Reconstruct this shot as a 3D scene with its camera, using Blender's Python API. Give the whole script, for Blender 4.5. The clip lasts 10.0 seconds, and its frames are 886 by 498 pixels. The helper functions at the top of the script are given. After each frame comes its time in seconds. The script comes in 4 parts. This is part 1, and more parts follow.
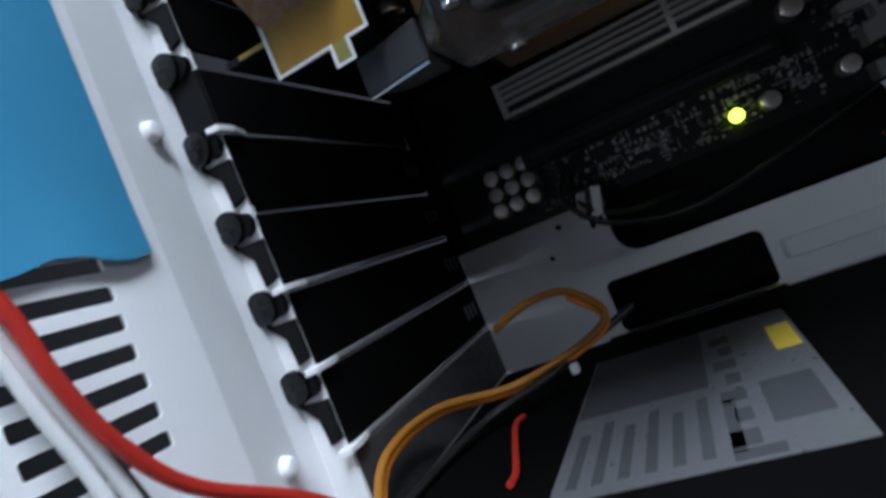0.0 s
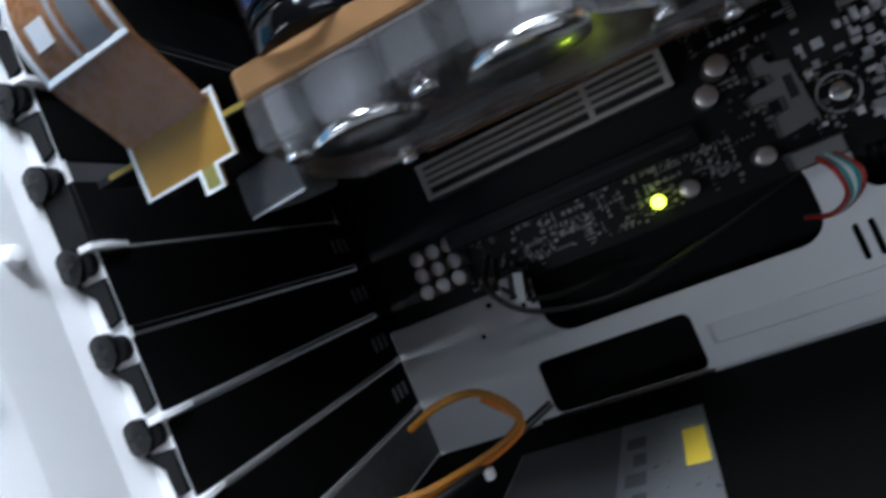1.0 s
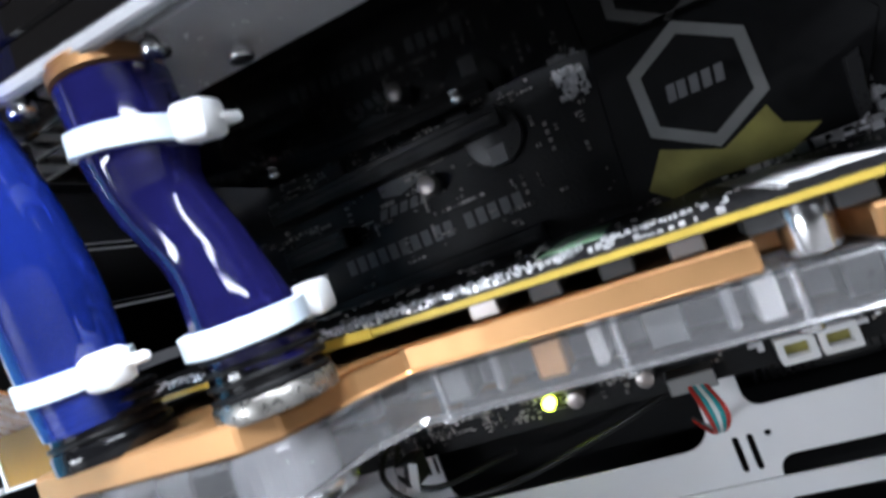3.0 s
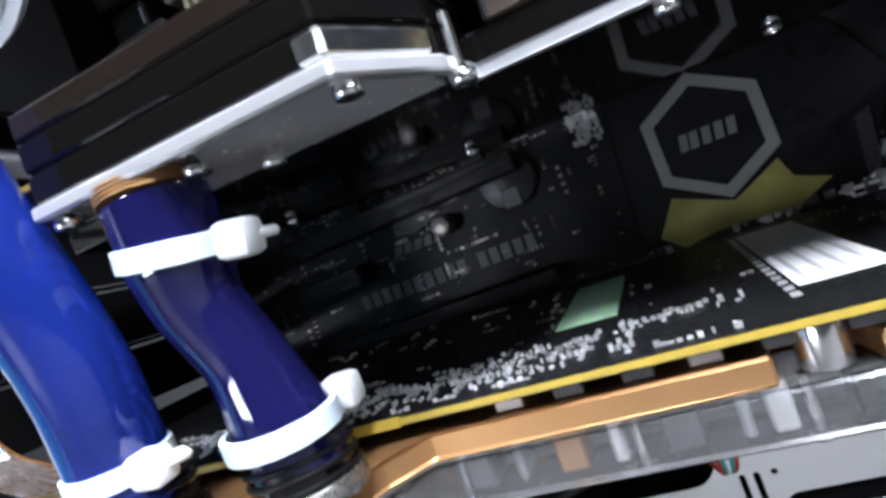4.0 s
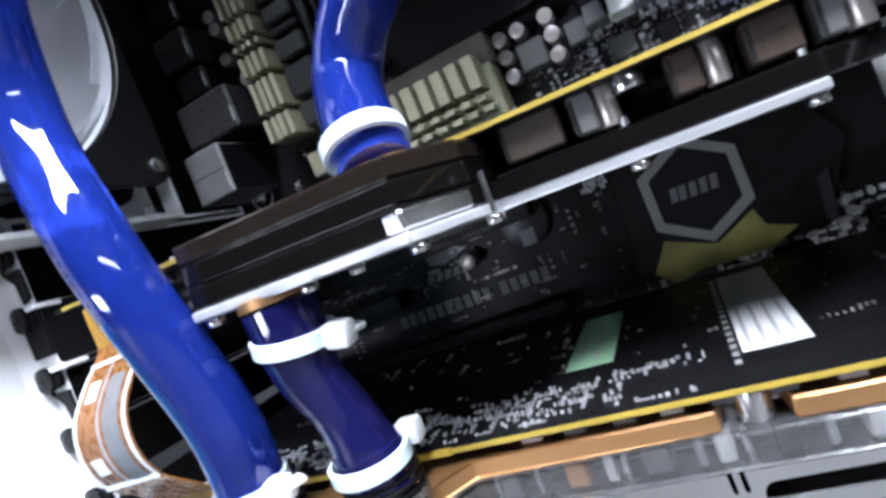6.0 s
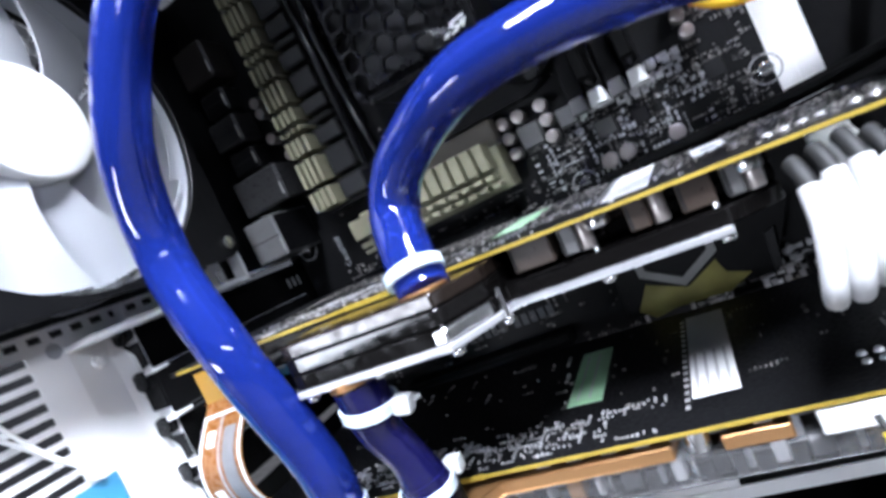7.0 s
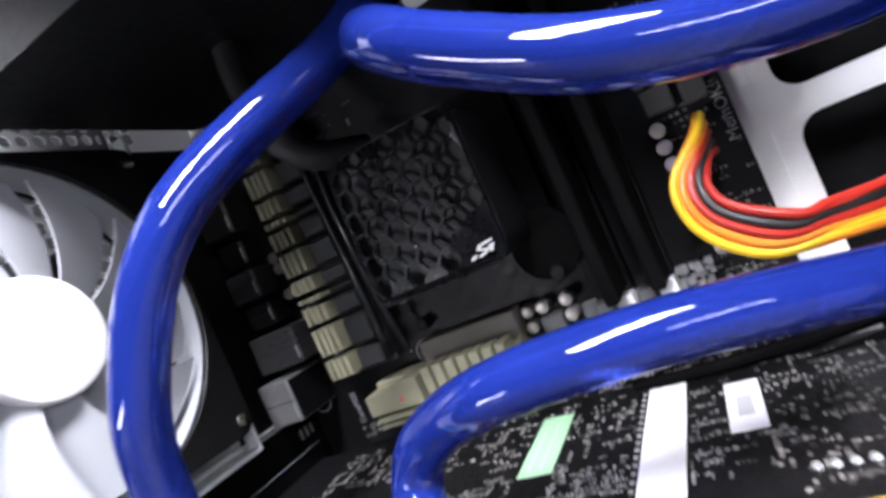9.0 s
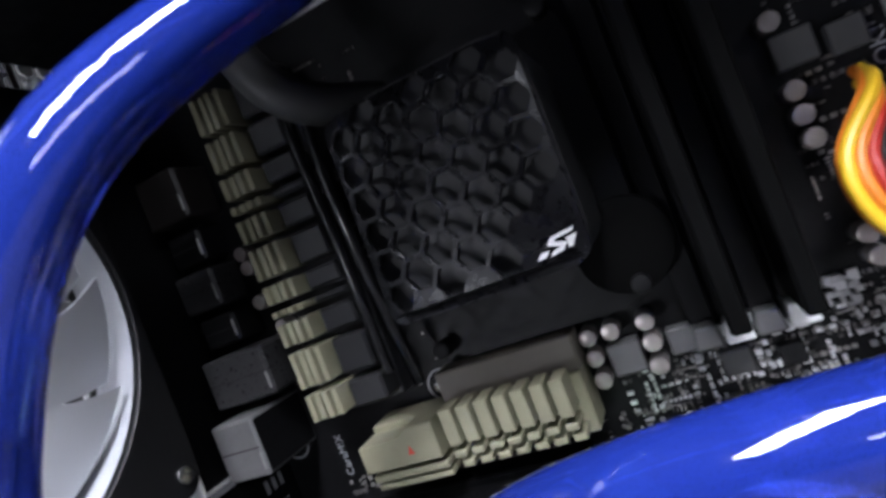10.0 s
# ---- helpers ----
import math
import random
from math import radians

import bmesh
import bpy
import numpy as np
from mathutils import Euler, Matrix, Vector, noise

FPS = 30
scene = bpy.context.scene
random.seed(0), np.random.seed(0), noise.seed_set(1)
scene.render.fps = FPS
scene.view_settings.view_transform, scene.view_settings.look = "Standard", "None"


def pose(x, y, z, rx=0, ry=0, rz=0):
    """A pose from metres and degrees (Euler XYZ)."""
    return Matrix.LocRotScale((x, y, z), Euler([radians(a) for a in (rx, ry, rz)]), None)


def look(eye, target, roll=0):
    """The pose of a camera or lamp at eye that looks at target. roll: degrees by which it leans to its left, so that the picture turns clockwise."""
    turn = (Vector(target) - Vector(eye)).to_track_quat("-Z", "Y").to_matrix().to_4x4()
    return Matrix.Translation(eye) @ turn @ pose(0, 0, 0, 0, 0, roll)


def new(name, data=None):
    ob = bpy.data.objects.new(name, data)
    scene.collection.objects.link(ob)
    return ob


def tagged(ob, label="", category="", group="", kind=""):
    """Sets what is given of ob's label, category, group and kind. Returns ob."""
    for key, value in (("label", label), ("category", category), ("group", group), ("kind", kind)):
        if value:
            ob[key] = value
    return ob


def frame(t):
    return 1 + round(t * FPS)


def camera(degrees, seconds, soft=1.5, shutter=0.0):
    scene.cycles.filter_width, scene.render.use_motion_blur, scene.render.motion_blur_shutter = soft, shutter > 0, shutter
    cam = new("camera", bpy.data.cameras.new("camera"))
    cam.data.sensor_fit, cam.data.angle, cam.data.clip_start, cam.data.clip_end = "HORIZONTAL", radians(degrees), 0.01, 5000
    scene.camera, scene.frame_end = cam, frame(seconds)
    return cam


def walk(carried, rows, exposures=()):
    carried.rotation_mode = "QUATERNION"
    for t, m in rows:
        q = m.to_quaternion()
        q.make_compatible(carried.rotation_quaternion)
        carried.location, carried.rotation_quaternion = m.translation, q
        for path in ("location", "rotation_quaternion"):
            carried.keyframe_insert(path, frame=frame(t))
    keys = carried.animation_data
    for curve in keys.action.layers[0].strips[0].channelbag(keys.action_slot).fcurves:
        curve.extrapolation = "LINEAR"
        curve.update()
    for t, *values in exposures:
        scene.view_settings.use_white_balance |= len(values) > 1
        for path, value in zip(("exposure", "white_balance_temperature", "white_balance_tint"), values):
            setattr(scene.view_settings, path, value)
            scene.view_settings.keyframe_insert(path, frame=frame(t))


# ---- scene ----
cam = camera(73.89, 10.0, soft=3.2, shutter=0.6)
# seconds, eye in metres, yaw, pitch and roll in degrees
ROWS = [
    (0, 0.07833, -0.22082, 0.01193, 21.954, 1.029, -22.564),
    (0.5, 0.08429, -0.21277, 0.01871, 20.155, 1.406, -23.088),
    (1, 0.10215, -0.20530, 0.02544, 19.603, 1.974, -23.005),
    (1.5, 0.11769, -0.20272, 0.02968, 19.115, 3.241, -22.445),
    (2, 0.13260, -0.19907, 0.03964, 18.798, 4.044, -21.956),
    (2.5, 0.14435, -0.19653, 0.05531, 18.698, 3.790, -21.393),
    (3, 0.15649, -0.19505, 0.07178, 19.446, 2.253, -21.085),
    (4.5, 0.16132, -0.20236, 0.09694, 20.544, 1.296, -20.805),
    (5, 0.16366, -0.20865, 0.10609, 21.169, 1.379, -20.521),
    (6.5, 0.18784, -0.24727, 0.12385, 23.275, -1.893, -23.785),
    (7, 0.20273, -0.27041, 0.14617, 24.164, -2.412, -25.388),
    (7.5, 0.22005, -0.29239, 0.16420, 25.280, -3.360, -26.573),
    (8, 0.23396, -0.30361, 0.18735, 26.355, -4.013, -26.977),
    (8.5, 0.23484, -0.28306, 0.21348, 26.730, -1.821, -25.296),
    (9, 0.22362, -0.25074, 0.21879, 24.474, -1.038, -23.756),
    (9.5, 0.19456, -0.22035, 0.22098, 21.883, 0.493, -22.212),
    (10, 0.17558, -0.19545, 0.21928, 21.284, -0.517, -21.465),
]
EXPOSURES = [(0.0, -1.25, 5550, 9), (0.5, -1.0, 5600, 9), (1.0, -0.6, 5700, 10), (1.5, -0.2, 5700, 11), (2.0, 0.15, 5850, 12), (2.5, 0.5, 6000, 13), (3.0, 0.6, 6000, 12), (4.5, 0.45, 5950, 13), (5.0, 0.3, 5850, 13), (6.5, 0.5, 5850, 14), (8.0, 0.55, 5900, 15), (9.0, 0.55, 6250, 18), (10.0, 0.35, 6100, 17)]
walk(cam, [(t, pose(x, y, z) @ pose(0, 0, 0, 90 + p, 0, w) @ pose(0, 0, 0, 0, 0, r)) for t, x, y, z, w, p, r in ROWS], EXPOSURES)

# ---- world and light ----
CM = 0.01
world = bpy.data.worlds.new("world")
scene.world = world
world.use_nodes = True
bg = world.node_tree.nodes["Background"]
sky = world.node_tree.nodes.new("ShaderNodeTexSky")
sky.sky_type, sky.sun_disc, sky.sun_elevation, sky.sun_rotation = "NISHITA", False, radians(40), radians(150)
world.node_tree.links.new(sky.outputs[0], bg.inputs[0])
bg.inputs[1].default_value = 0.05


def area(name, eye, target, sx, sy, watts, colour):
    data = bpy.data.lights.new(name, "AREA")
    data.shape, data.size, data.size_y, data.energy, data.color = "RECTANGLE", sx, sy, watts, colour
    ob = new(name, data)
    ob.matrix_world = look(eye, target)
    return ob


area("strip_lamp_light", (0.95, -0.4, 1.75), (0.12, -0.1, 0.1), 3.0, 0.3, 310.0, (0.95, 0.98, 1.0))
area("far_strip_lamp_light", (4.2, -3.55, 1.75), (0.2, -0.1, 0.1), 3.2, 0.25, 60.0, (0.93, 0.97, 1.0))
# Unseen low lamp, added to brighten the board's right side.
area("low_fill_light", (-0.6, -1.35, 0.0), (0.15, 0.0, 0.08), 0.6, 0.1, 4.8, (0.95, 0.98, 1.0))


# ---- materials ----
def mat(name, colour, rough=0.5, metal=0.0, vary=0.15, size=60.0, bump=0.0, bump_size=400.0, coat=0.0, trans=0.0, ior=1.45, emit=0.0, spec=0.5, rand=0.0, island=0.0, stain=0.0):
    m = bpy.data.materials.new(name)
    m.use_nodes = True
    nt = m.node_tree
    b = nt.nodes["Principled BSDF"]
    b.inputs["Roughness"].default_value = rough
    b.inputs["Metallic"].default_value = metal
    b.inputs["IOR"].default_value = ior
    b.inputs["Coat Weight"].default_value = coat
    b.inputs["Coat Roughness"].default_value = 0.05
    b.inputs["Transmission Weight"].default_value = trans
    b.inputs["Specular IOR Level"].default_value = spec
    tc = nt.nodes.new("ShaderNodeTexCoord")
    no = nt.nodes.new("ShaderNodeTexNoise")
    no.inputs["Scale"].default_value = size
    no.inputs["Detail"].default_value = 6
    nt.links.new(tc.outputs["Object"], no.inputs["Vector"])
    mix = nt.nodes.new("ShaderNodeMix")
    mix.data_type = "RGBA"
    c = Vector(colour)
    mix.inputs[6].default_value = (*(c * (1 - vary)), 1)
    mix.inputs[7].default_value = (*[min(v, 1) for v in c * (1 + vary)], 1)
    nt.links.new(no.outputs["Fac"], mix.inputs[0])
    out = mix.outputs[2]
    if rand or island:
        hs = nt.nodes.new("ShaderNodeHueSaturation")
        rg = nt.nodes.new("ShaderNodeMapRange")
        k = rand or island
        rg.inputs[3].default_value, rg.inputs[4].default_value = 1 - k, 1 + k
        if rand:
            oi = nt.nodes.new("ShaderNodeObjectInfo")
            nt.links.new(oi.outputs["Random"], rg.inputs[0])
        else:
            oi = nt.nodes.new("ShaderNodeNewGeometry")
            nt.links.new(oi.outputs["Random Per Island"], rg.inputs[0])
        nt.links.new(rg.outputs[0], hs.inputs["Value"])
        nt.links.new(out, hs.inputs["Color"])
        out = hs.outputs[0]
    nt.links.new(out, b.inputs["Base Color"])
    if stain:
        n2 = nt.nodes.new("ShaderNodeTexNoise")
        n2.inputs["Scale"].default_value = size * 5
        n2.inputs["Detail"].default_value = 8
        nt.links.new(tc.outputs["Object"], n2.inputs["Vector"])
        mr = nt.nodes.new("ShaderNodeMapRange")
        mr.inputs[1].default_value, mr.inputs[2].default_value = 0.3, 0.7
        mr.inputs[3].default_value, mr.inputs[4].default_value = max(rough - stain, 0.02), min(rough + stain, 1)
        nt.links.new(n2.outputs["Fac"], mr.inputs[0])
        nt.links.new(mr.outputs[0], b.inputs["Roughness"])
    if bump:
        n3 = nt.nodes.new("ShaderNodeTexNoise")
        n3.inputs["Scale"].default_value = bump_size
        nt.links.new(tc.outputs["Object"], n3.inputs["Vector"])
        bp = nt.nodes.new("ShaderNodeBump")
        bp.inputs["Strength"].default_value = bump
        bp.inputs["Distance"].default_value = 0.0005
        nt.links.new(n3.outputs["Fac"], bp.inputs["Height"])
        nt.links.new(bp.outputs[0], b.inputs["Normal"])
    if emit:
        b.inputs["Emission Color"].default_value = (*colour, 1)
        b.inputs["Emission Strength"].default_value = emit
    return m


M = {
    "white": mat("white_powder_coat", (0.86, 0.86, 0.86), 0.42, vary=0.04, size=30, bump=0.12, bump_size=1500, stain=0.1),
    "black_steel": mat("black_powder_coat", (0.0045, 0.0045, 0.005), 0.5, spec=0.2, vary=0.3, bump=0.15, bump_size=1500, stain=0.1),
    "black_plastic": mat("black_plastic", (0.004, 0.004, 0.0045), 0.42, spec=0.25, vary=0.3, bump=0.08, stain=0.12),
    "gloss_black": mat("gloss_black_plastic", (0.004, 0.004, 0.0045), 0.14, vary=0.2, stain=0.06),
    "grey_plastic": mat("dark_grey_plastic", (0.02, 0.02, 0.022), 0.4, vary=0.2, stain=0.1),
    "slot_grey": mat("pale_beige_plastic", (0.58, 0.56, 0.52), 0.45, vary=0.1, stain=0.1),
    "pcb": mat("black_circuit_board", (0.0035, 0.0035, 0.004), 0.45, spec=0.3, vary=0.5, size=140, bump=0.25, bump_size=900, stain=0.15),
    "trace": mat("board_print", (0.35, 0.35, 0.36), 0.5, vary=0.2, size=300),
    "print_dim": mat("board_print_grey", (0.17, 0.17, 0.175), 0.5, vary=0.25, size=300),
    "edge": mat("circuit_board_cut_edge", (0.33, 0.235, 0.035), 0.45, vary=0.2, size=150, bump=0.3, bump_size=1500),
    "tube": mat("blue_coolant_tubing", (0.014, 0.031, 0.25), 0.06, vary=0.12, size=40, coat=0.3, stain=0.03, spec=0.8, trans=0.5, ior=1.38),
    # Darker copy: dark contents and the shade between the cards, both in the colour.
    "tube_shaded": mat("shaded_blue_tubing", (0.016, 0.015, 0.11), 0.07, vary=0.3, size=60, coat=0.3, stain=0.03, spec=0.8, trans=0.6, ior=1.38),
    "tie_band": mat("pale_nylon_band", (0.6, 0.7, 0.78), 0.35, vary=0.06, size=80),
    "tie": mat("white_nylon", (0.78, 0.8, 0.8), 0.35, vary=0.04, size=80),
    "copper": mat("copper_plate", (0.52, 0.285, 0.125), 0.38, metal=0.8, vary=0.08, size=60, bump=0.03, stain=0.08),
    "acrylic": mat("clear_acrylic", (0.86, 0.86, 0.88), 0.16, trans=0.95, ior=1.45, vary=0.02, stain=0.05),
    "frost": mat("frosted_acrylic", (0.62, 0.62, 0.64), 0.2, trans=0.4, vary=0.1, size=120, stain=0.08),
    "bronze": mat("dark_bronze_plate", (0.014, 0.01, 0.008), 0.12, metal=0.2, vary=0.3, size=60, stain=0.1),
    # Pale tone for strips that stand in for reflections along acrylic edges.
    "edge_glint": mat("edge_glint_tone", (0.5, 0.5, 0.52), 0.16, metal=0.5, vary=0.15, size=60, stain=0.08),
    "smoke": mat("smoked_black_acrylic", (0.004, 0.0036, 0.0035), 0.06, vary=0.2, stain=0.05, spec=0.4),
    "steel": mat("bright_steel", (0.78, 0.78, 0.78), 0.22, metal=1.0, vary=0.06, size=120, stain=0.04),
    "tin": mat("dull_tin_shield", (0.26, 0.26, 0.255), 0.45, metal=0.6, vary=0.15, size=150, stain=0.1),
    # Steel with strongly mottled pale and dark tone.
    "mottled_steel": mat("patchy_mottled_steel", (0.3, 0.29, 0.27), 0.3, metal=0.9, vary=0.75, size=130, bump=0.3, bump_size=300, stain=0.2),
    # Slot bars and sill: the shade they lie in is put into these greys.
    "bar_shade": mat("shaded_white_bar", (0.34, 0.34, 0.34), 0.5, metal=0.3, vary=0.15, size=120, stain=0.1),
    "sill_grey": mat("shade_deepened_grey", (0.07, 0.07, 0.07), 0.5, metal=0.3, vary=0.2, size=60, stain=0.12),
    "tin_dark": mat("dark_tin_shield", (0.16, 0.16, 0.16), 0.45, metal=0.5, vary=0.15, size=150, stain=0.1),
    "port_dark": mat("dark_metal_shell", (0.035, 0.035, 0.036), 0.35, metal=0.3, vary=0.2, size=150, stain=0.12),
    "brown_dark": mat("dark_brown_plastic", (0.012, 0.01, 0.009), 0.5, vary=0.2),
    "cap_top": mat("capacitor_aluminium", (0.44, 0.4, 0.38), 0.32, metal=0.7, vary=0.15, size=300, rand=0.15),
    "cap_side": mat("capacitor_sleeve", (0.05, 0.05, 0.05), 0.4, vary=0.2),
    "khaki": mat("khaki_ceramic_coat", (0.235, 0.225, 0.15), 0.62, vary=0.12, size=200, bump=0.3, bump_size=2500),
    "brown_plate": mat("brown_grey_plate", (0.13, 0.115, 0.095), 0.5, vary=0.15, size=100, stain=0.1),
    "latch_grey": mat("grey_slot_plastic", (0.16, 0.155, 0.15), 0.5, vary=0.15, size=150, stain=0.1),
    "component_brown": mat("brown_component_shell", (0.05, 0.036, 0.028), 0.4, vary=0.25, size=150, stain=0.15),
    "grey_chip": mat("grey_choke", (0.1, 0.1, 0.1), 0.5, vary=0.15, size=200, rand=0.2),
    "chip": mat("black_chip", (0.012, 0.012, 0.013), 0.45, vary=0.2, rand=0.2),
    "smd": mat("small_metal_part", (0.2, 0.19, 0.18), 0.35, metal=0.4, vary=0.3, size=400, island=0.85),
    # Brighter copy of the solder; strong light low on the board is in it.
    "bright_part": mat("lit_solder_copy", (0.62, 0.62, 0.64), 0.38, metal=0.3, vary=0.25, size=400, island=0.45),
    "solder": mat("solder", (0.66, 0.66, 0.67), 0.32, metal=0.75, vary=0.2, size=400, island=0.3),
    "white_plastic": mat("white_plastic", (0.75, 0.75, 0.74), 0.4, vary=0.05),
    "white_label": mat("white_paper_label", (0.78, 0.78, 0.78), 0.55, vary=0.04, size=120),
    "label_grey": mat("grey_label_print", (0.06, 0.06, 0.065), 0.55, vary=0.1),
    "label_mid": mat("pale_label_print", (0.42, 0.42, 0.43), 0.55, vary=0.1),
    "label_yellow": mat("yellow_label_print", (0.75, 0.55, 0.05), 0.55, vary=0.08),
    "green_label": mat("pale_green_label", (0.32, 0.54, 0.33), 0.5, vary=0.06, size=120),
    "blue_sheet": mat("blue_sheet", (0.06, 0.25, 0.42), 0.4, vary=0.08, size=25, stain=0.1),
    "flex": mat("amber_flex_circuit", (0.22, 0.09, 0.024), 0.28, vary=0.3, size=90, coat=0.2, stain=0.08),
    "flex_pad": mat("gold_contact_board", (0.32, 0.17, 0.02), 0.4, vary=0.15, size=100),
    "yellow_film": mat("yellow_film", (0.3, 0.27, 0.075), 0.35, vary=0.55, size=90, bump=0.9, bump_size=130),
    # Blades share the hub's white; the disc's dimmer look is in the colour.
    "fan_blade": mat("dimmed_fan_blade", (0.37, 0.38, 0.4), 0.4, vary=0.06, size=40),
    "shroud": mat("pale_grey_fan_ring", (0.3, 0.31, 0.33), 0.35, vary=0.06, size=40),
    "matte_black": mat("matte_black_spreader", (0.0025, 0.0025, 0.0025), 0.75, spec=0.06, vary=0.3, bump=0.1),
    "comb": mat("black_honeycomb_plastic", (0.005, 0.005, 0.006), 0.3, spec=0.3, vary=0.2, stain=0.12, bump=0.05),
    "fan_white": mat("white_fan_plastic", (0.85, 0.85, 0.85), 0.35, vary=0.03, size=40),
    "wire_red": mat("red_wire", (0.42, 0.025, 0.015), 0.4, vary=0.1),
    # Yellow wire over the power supply, with its shade put into the colour.
    "wire_yellow_shaded": mat("shaded_yellow_wire", (0.34, 0.14, 0.015), 0.45, vary=0.15),
    "wire_yellow": mat("yellow_wire", (0.8, 0.5, 0.02), 0.4, vary=0.1),
    "wire_orange": mat("orange_wire", (0.75, 0.22, 0.02), 0.4, vary=0.1),
    "wire_black": mat("black_wire", (0.015, 0.015, 0.015), 0.4, vary=0.2),
    "sleeve_white": mat("white_braided_sleeve", (0.55, 0.55, 0.55), 0.6, vary=0.2, size=500, bump=0.4, bump_size=1800),
    "wire_white": mat("white_wire", (0.75, 0.75, 0.74), 0.4, vary=0.05),
    "wire_teal": mat("teal_wire", (0.02, 0.3, 0.3), 0.4, vary=0.1),
    "led": mat("lit_yellow_green_led", (0.75, 1.0, 0.06), 0.3, emit=9.0),
    "rubber": mat("black_rubber", (0.012, 0.012, 0.012), 0.6, vary=0.2, bump=0.1),
    "red_mark": mat("red_print", (0.6, 0.06, 0.03), 0.5),
    # Unseen room surfaces, toned dark so that little light bounces back.
    "desk": mat("dark_desk_top", (0.03, 0.028, 0.027), 0.5, vary=0.15, size=8, stain=0.1),
    "wall_paint": mat("dark_grey_wall_paint", (0.035, 0.035, 0.037), 0.7, vary=0.04, size=6, bump=0.1, bump_size=120),
    # West wall is black so that the rear vent slots look dark.
    "vent_backdrop": mat("vent_backdrop_black", (0.004, 0.004, 0.004), 0.8, vary=0.1, size=6),
    # Label silver lowered: the shade under the cards is in the colour.
    "foil": mat("shaded_silver_label", (0.22, 0.22, 0.23), 0.36, metal=0.5, vary=0.06, size=80, stain=0.1),
    "ceiling_paint": mat("grey_ceiling_paint", (0.12, 0.12, 0.12), 0.8, vary=0.03, size=6),
}


# ---- shaping helpers, in centimetres ----
def place(name, bm, material, parent=None, label="", kind="", matrix=None, smooth=False):
    bmesh.ops.recalc_face_normals(bm, faces=bm.faces)
    bmesh.ops.scale(bm, vec=(CM, CM, CM), verts=bm.verts)
    me = bpy.data.meshes.new(name)
    bm.to_mesh(me)
    bm.free()
    for mt in material if isinstance(material, (list, tuple)) else (material,):
        me.materials.append(mt)
    if smooth:
        me.polygons.foreach_set("use_smooth", [True] * len(me.polygons))
        me.set_sharp_from_angle(angle=radians(35))
    ob = new(name, me)
    if matrix is not None:
        ob.matrix_basis = matrix
    if parent:
        ob.parent = parent
    tagged(ob, label, "", "", kind)
    return ob


part = place


def base(name, label, category, x=0, y=0, z=0, group="", kind="", rx=0, ry=0, rz=0):
    ob = new(name)
    ob.empty_display_size = 0.01
    ob.matrix_basis = pose(x * CM, y * CM, z * CM, rx, ry, rz)
    return tagged(ob, label, category, group, kind)


def box(x0, x1, y0, y1, z0, z1, bevel=0.0, bm=None, mi=0, seg=1):
    one = bmesh.new()
    bmesh.ops.create_cube(one, size=1)
    bmesh.ops.scale(one, vec=(x1 - x0, y1 - y0, z1 - z0), verts=one.verts)
    bmesh.ops.translate(one, vec=((x0 + x1) / 2, (y0 + y1) / 2, (z0 + z1) / 2), verts=one.verts)
    if bevel:
        bmesh.ops.bevel(one, geom=one.edges[:], offset=bevel, segments=seg, affect="EDGES", profile=0.5)
    for f in one.faces:
        f.material_index = mi
    return merge(bm, one)


def merge(bm, one):
    if bm is None:
        return one
    me = bpy.data.meshes.new("tmp")
    one.to_mesh(me)
    one.free()
    bm.from_mesh(me)
    bpy.data.meshes.remove(me)
    return bm


AXIS = {"x": Matrix.Rotation(radians(90), 4, "Y"), "y": Matrix.Rotation(radians(90), 4, "X"), "z": Matrix.Identity(4)}


def cyl(x, y, z, axis, r, h, seg=20, r2=None, bevel=0.0, bm=None, mi=0):
    one = bmesh.new()
    bmesh.ops.create_cone(one, cap_ends=True, segments=seg, radius1=r, radius2=r if r2 is None else r2, depth=h, matrix=Matrix.Translation((x, y, z)) @ AXIS[axis])
    if bevel:
        rim = [e for e in one.edges if len(e.link_faces) == 2 and any(len(f.verts) > 4 for f in e.link_faces)]
        bmesh.ops.bevel(one, geom=rim, offset=bevel, segments=2, affect="EDGES", profile=0.5)
    for f in one.faces:
        f.material_index = mi
    return merge(bm, one)


def glide(points, n=8):
    p = [Vector(q) for q in points]
    p = [2 * p[0] - p[1]] + p + [2 * p[-1] - p[-2]]
    out = []
    for i in range(1, len(p) - 2):
        a, b, c, d = p[i - 1 : i + 3]
        for k in range(n):
            u = k / n
            out.append(0.5 * (2 * b + (c - a) * u + (2 * a - 5 * b + 4 * c - d) * u * u + (3 * b - a - 3 * c + d) * u**3))
    return out + [p[-2]]


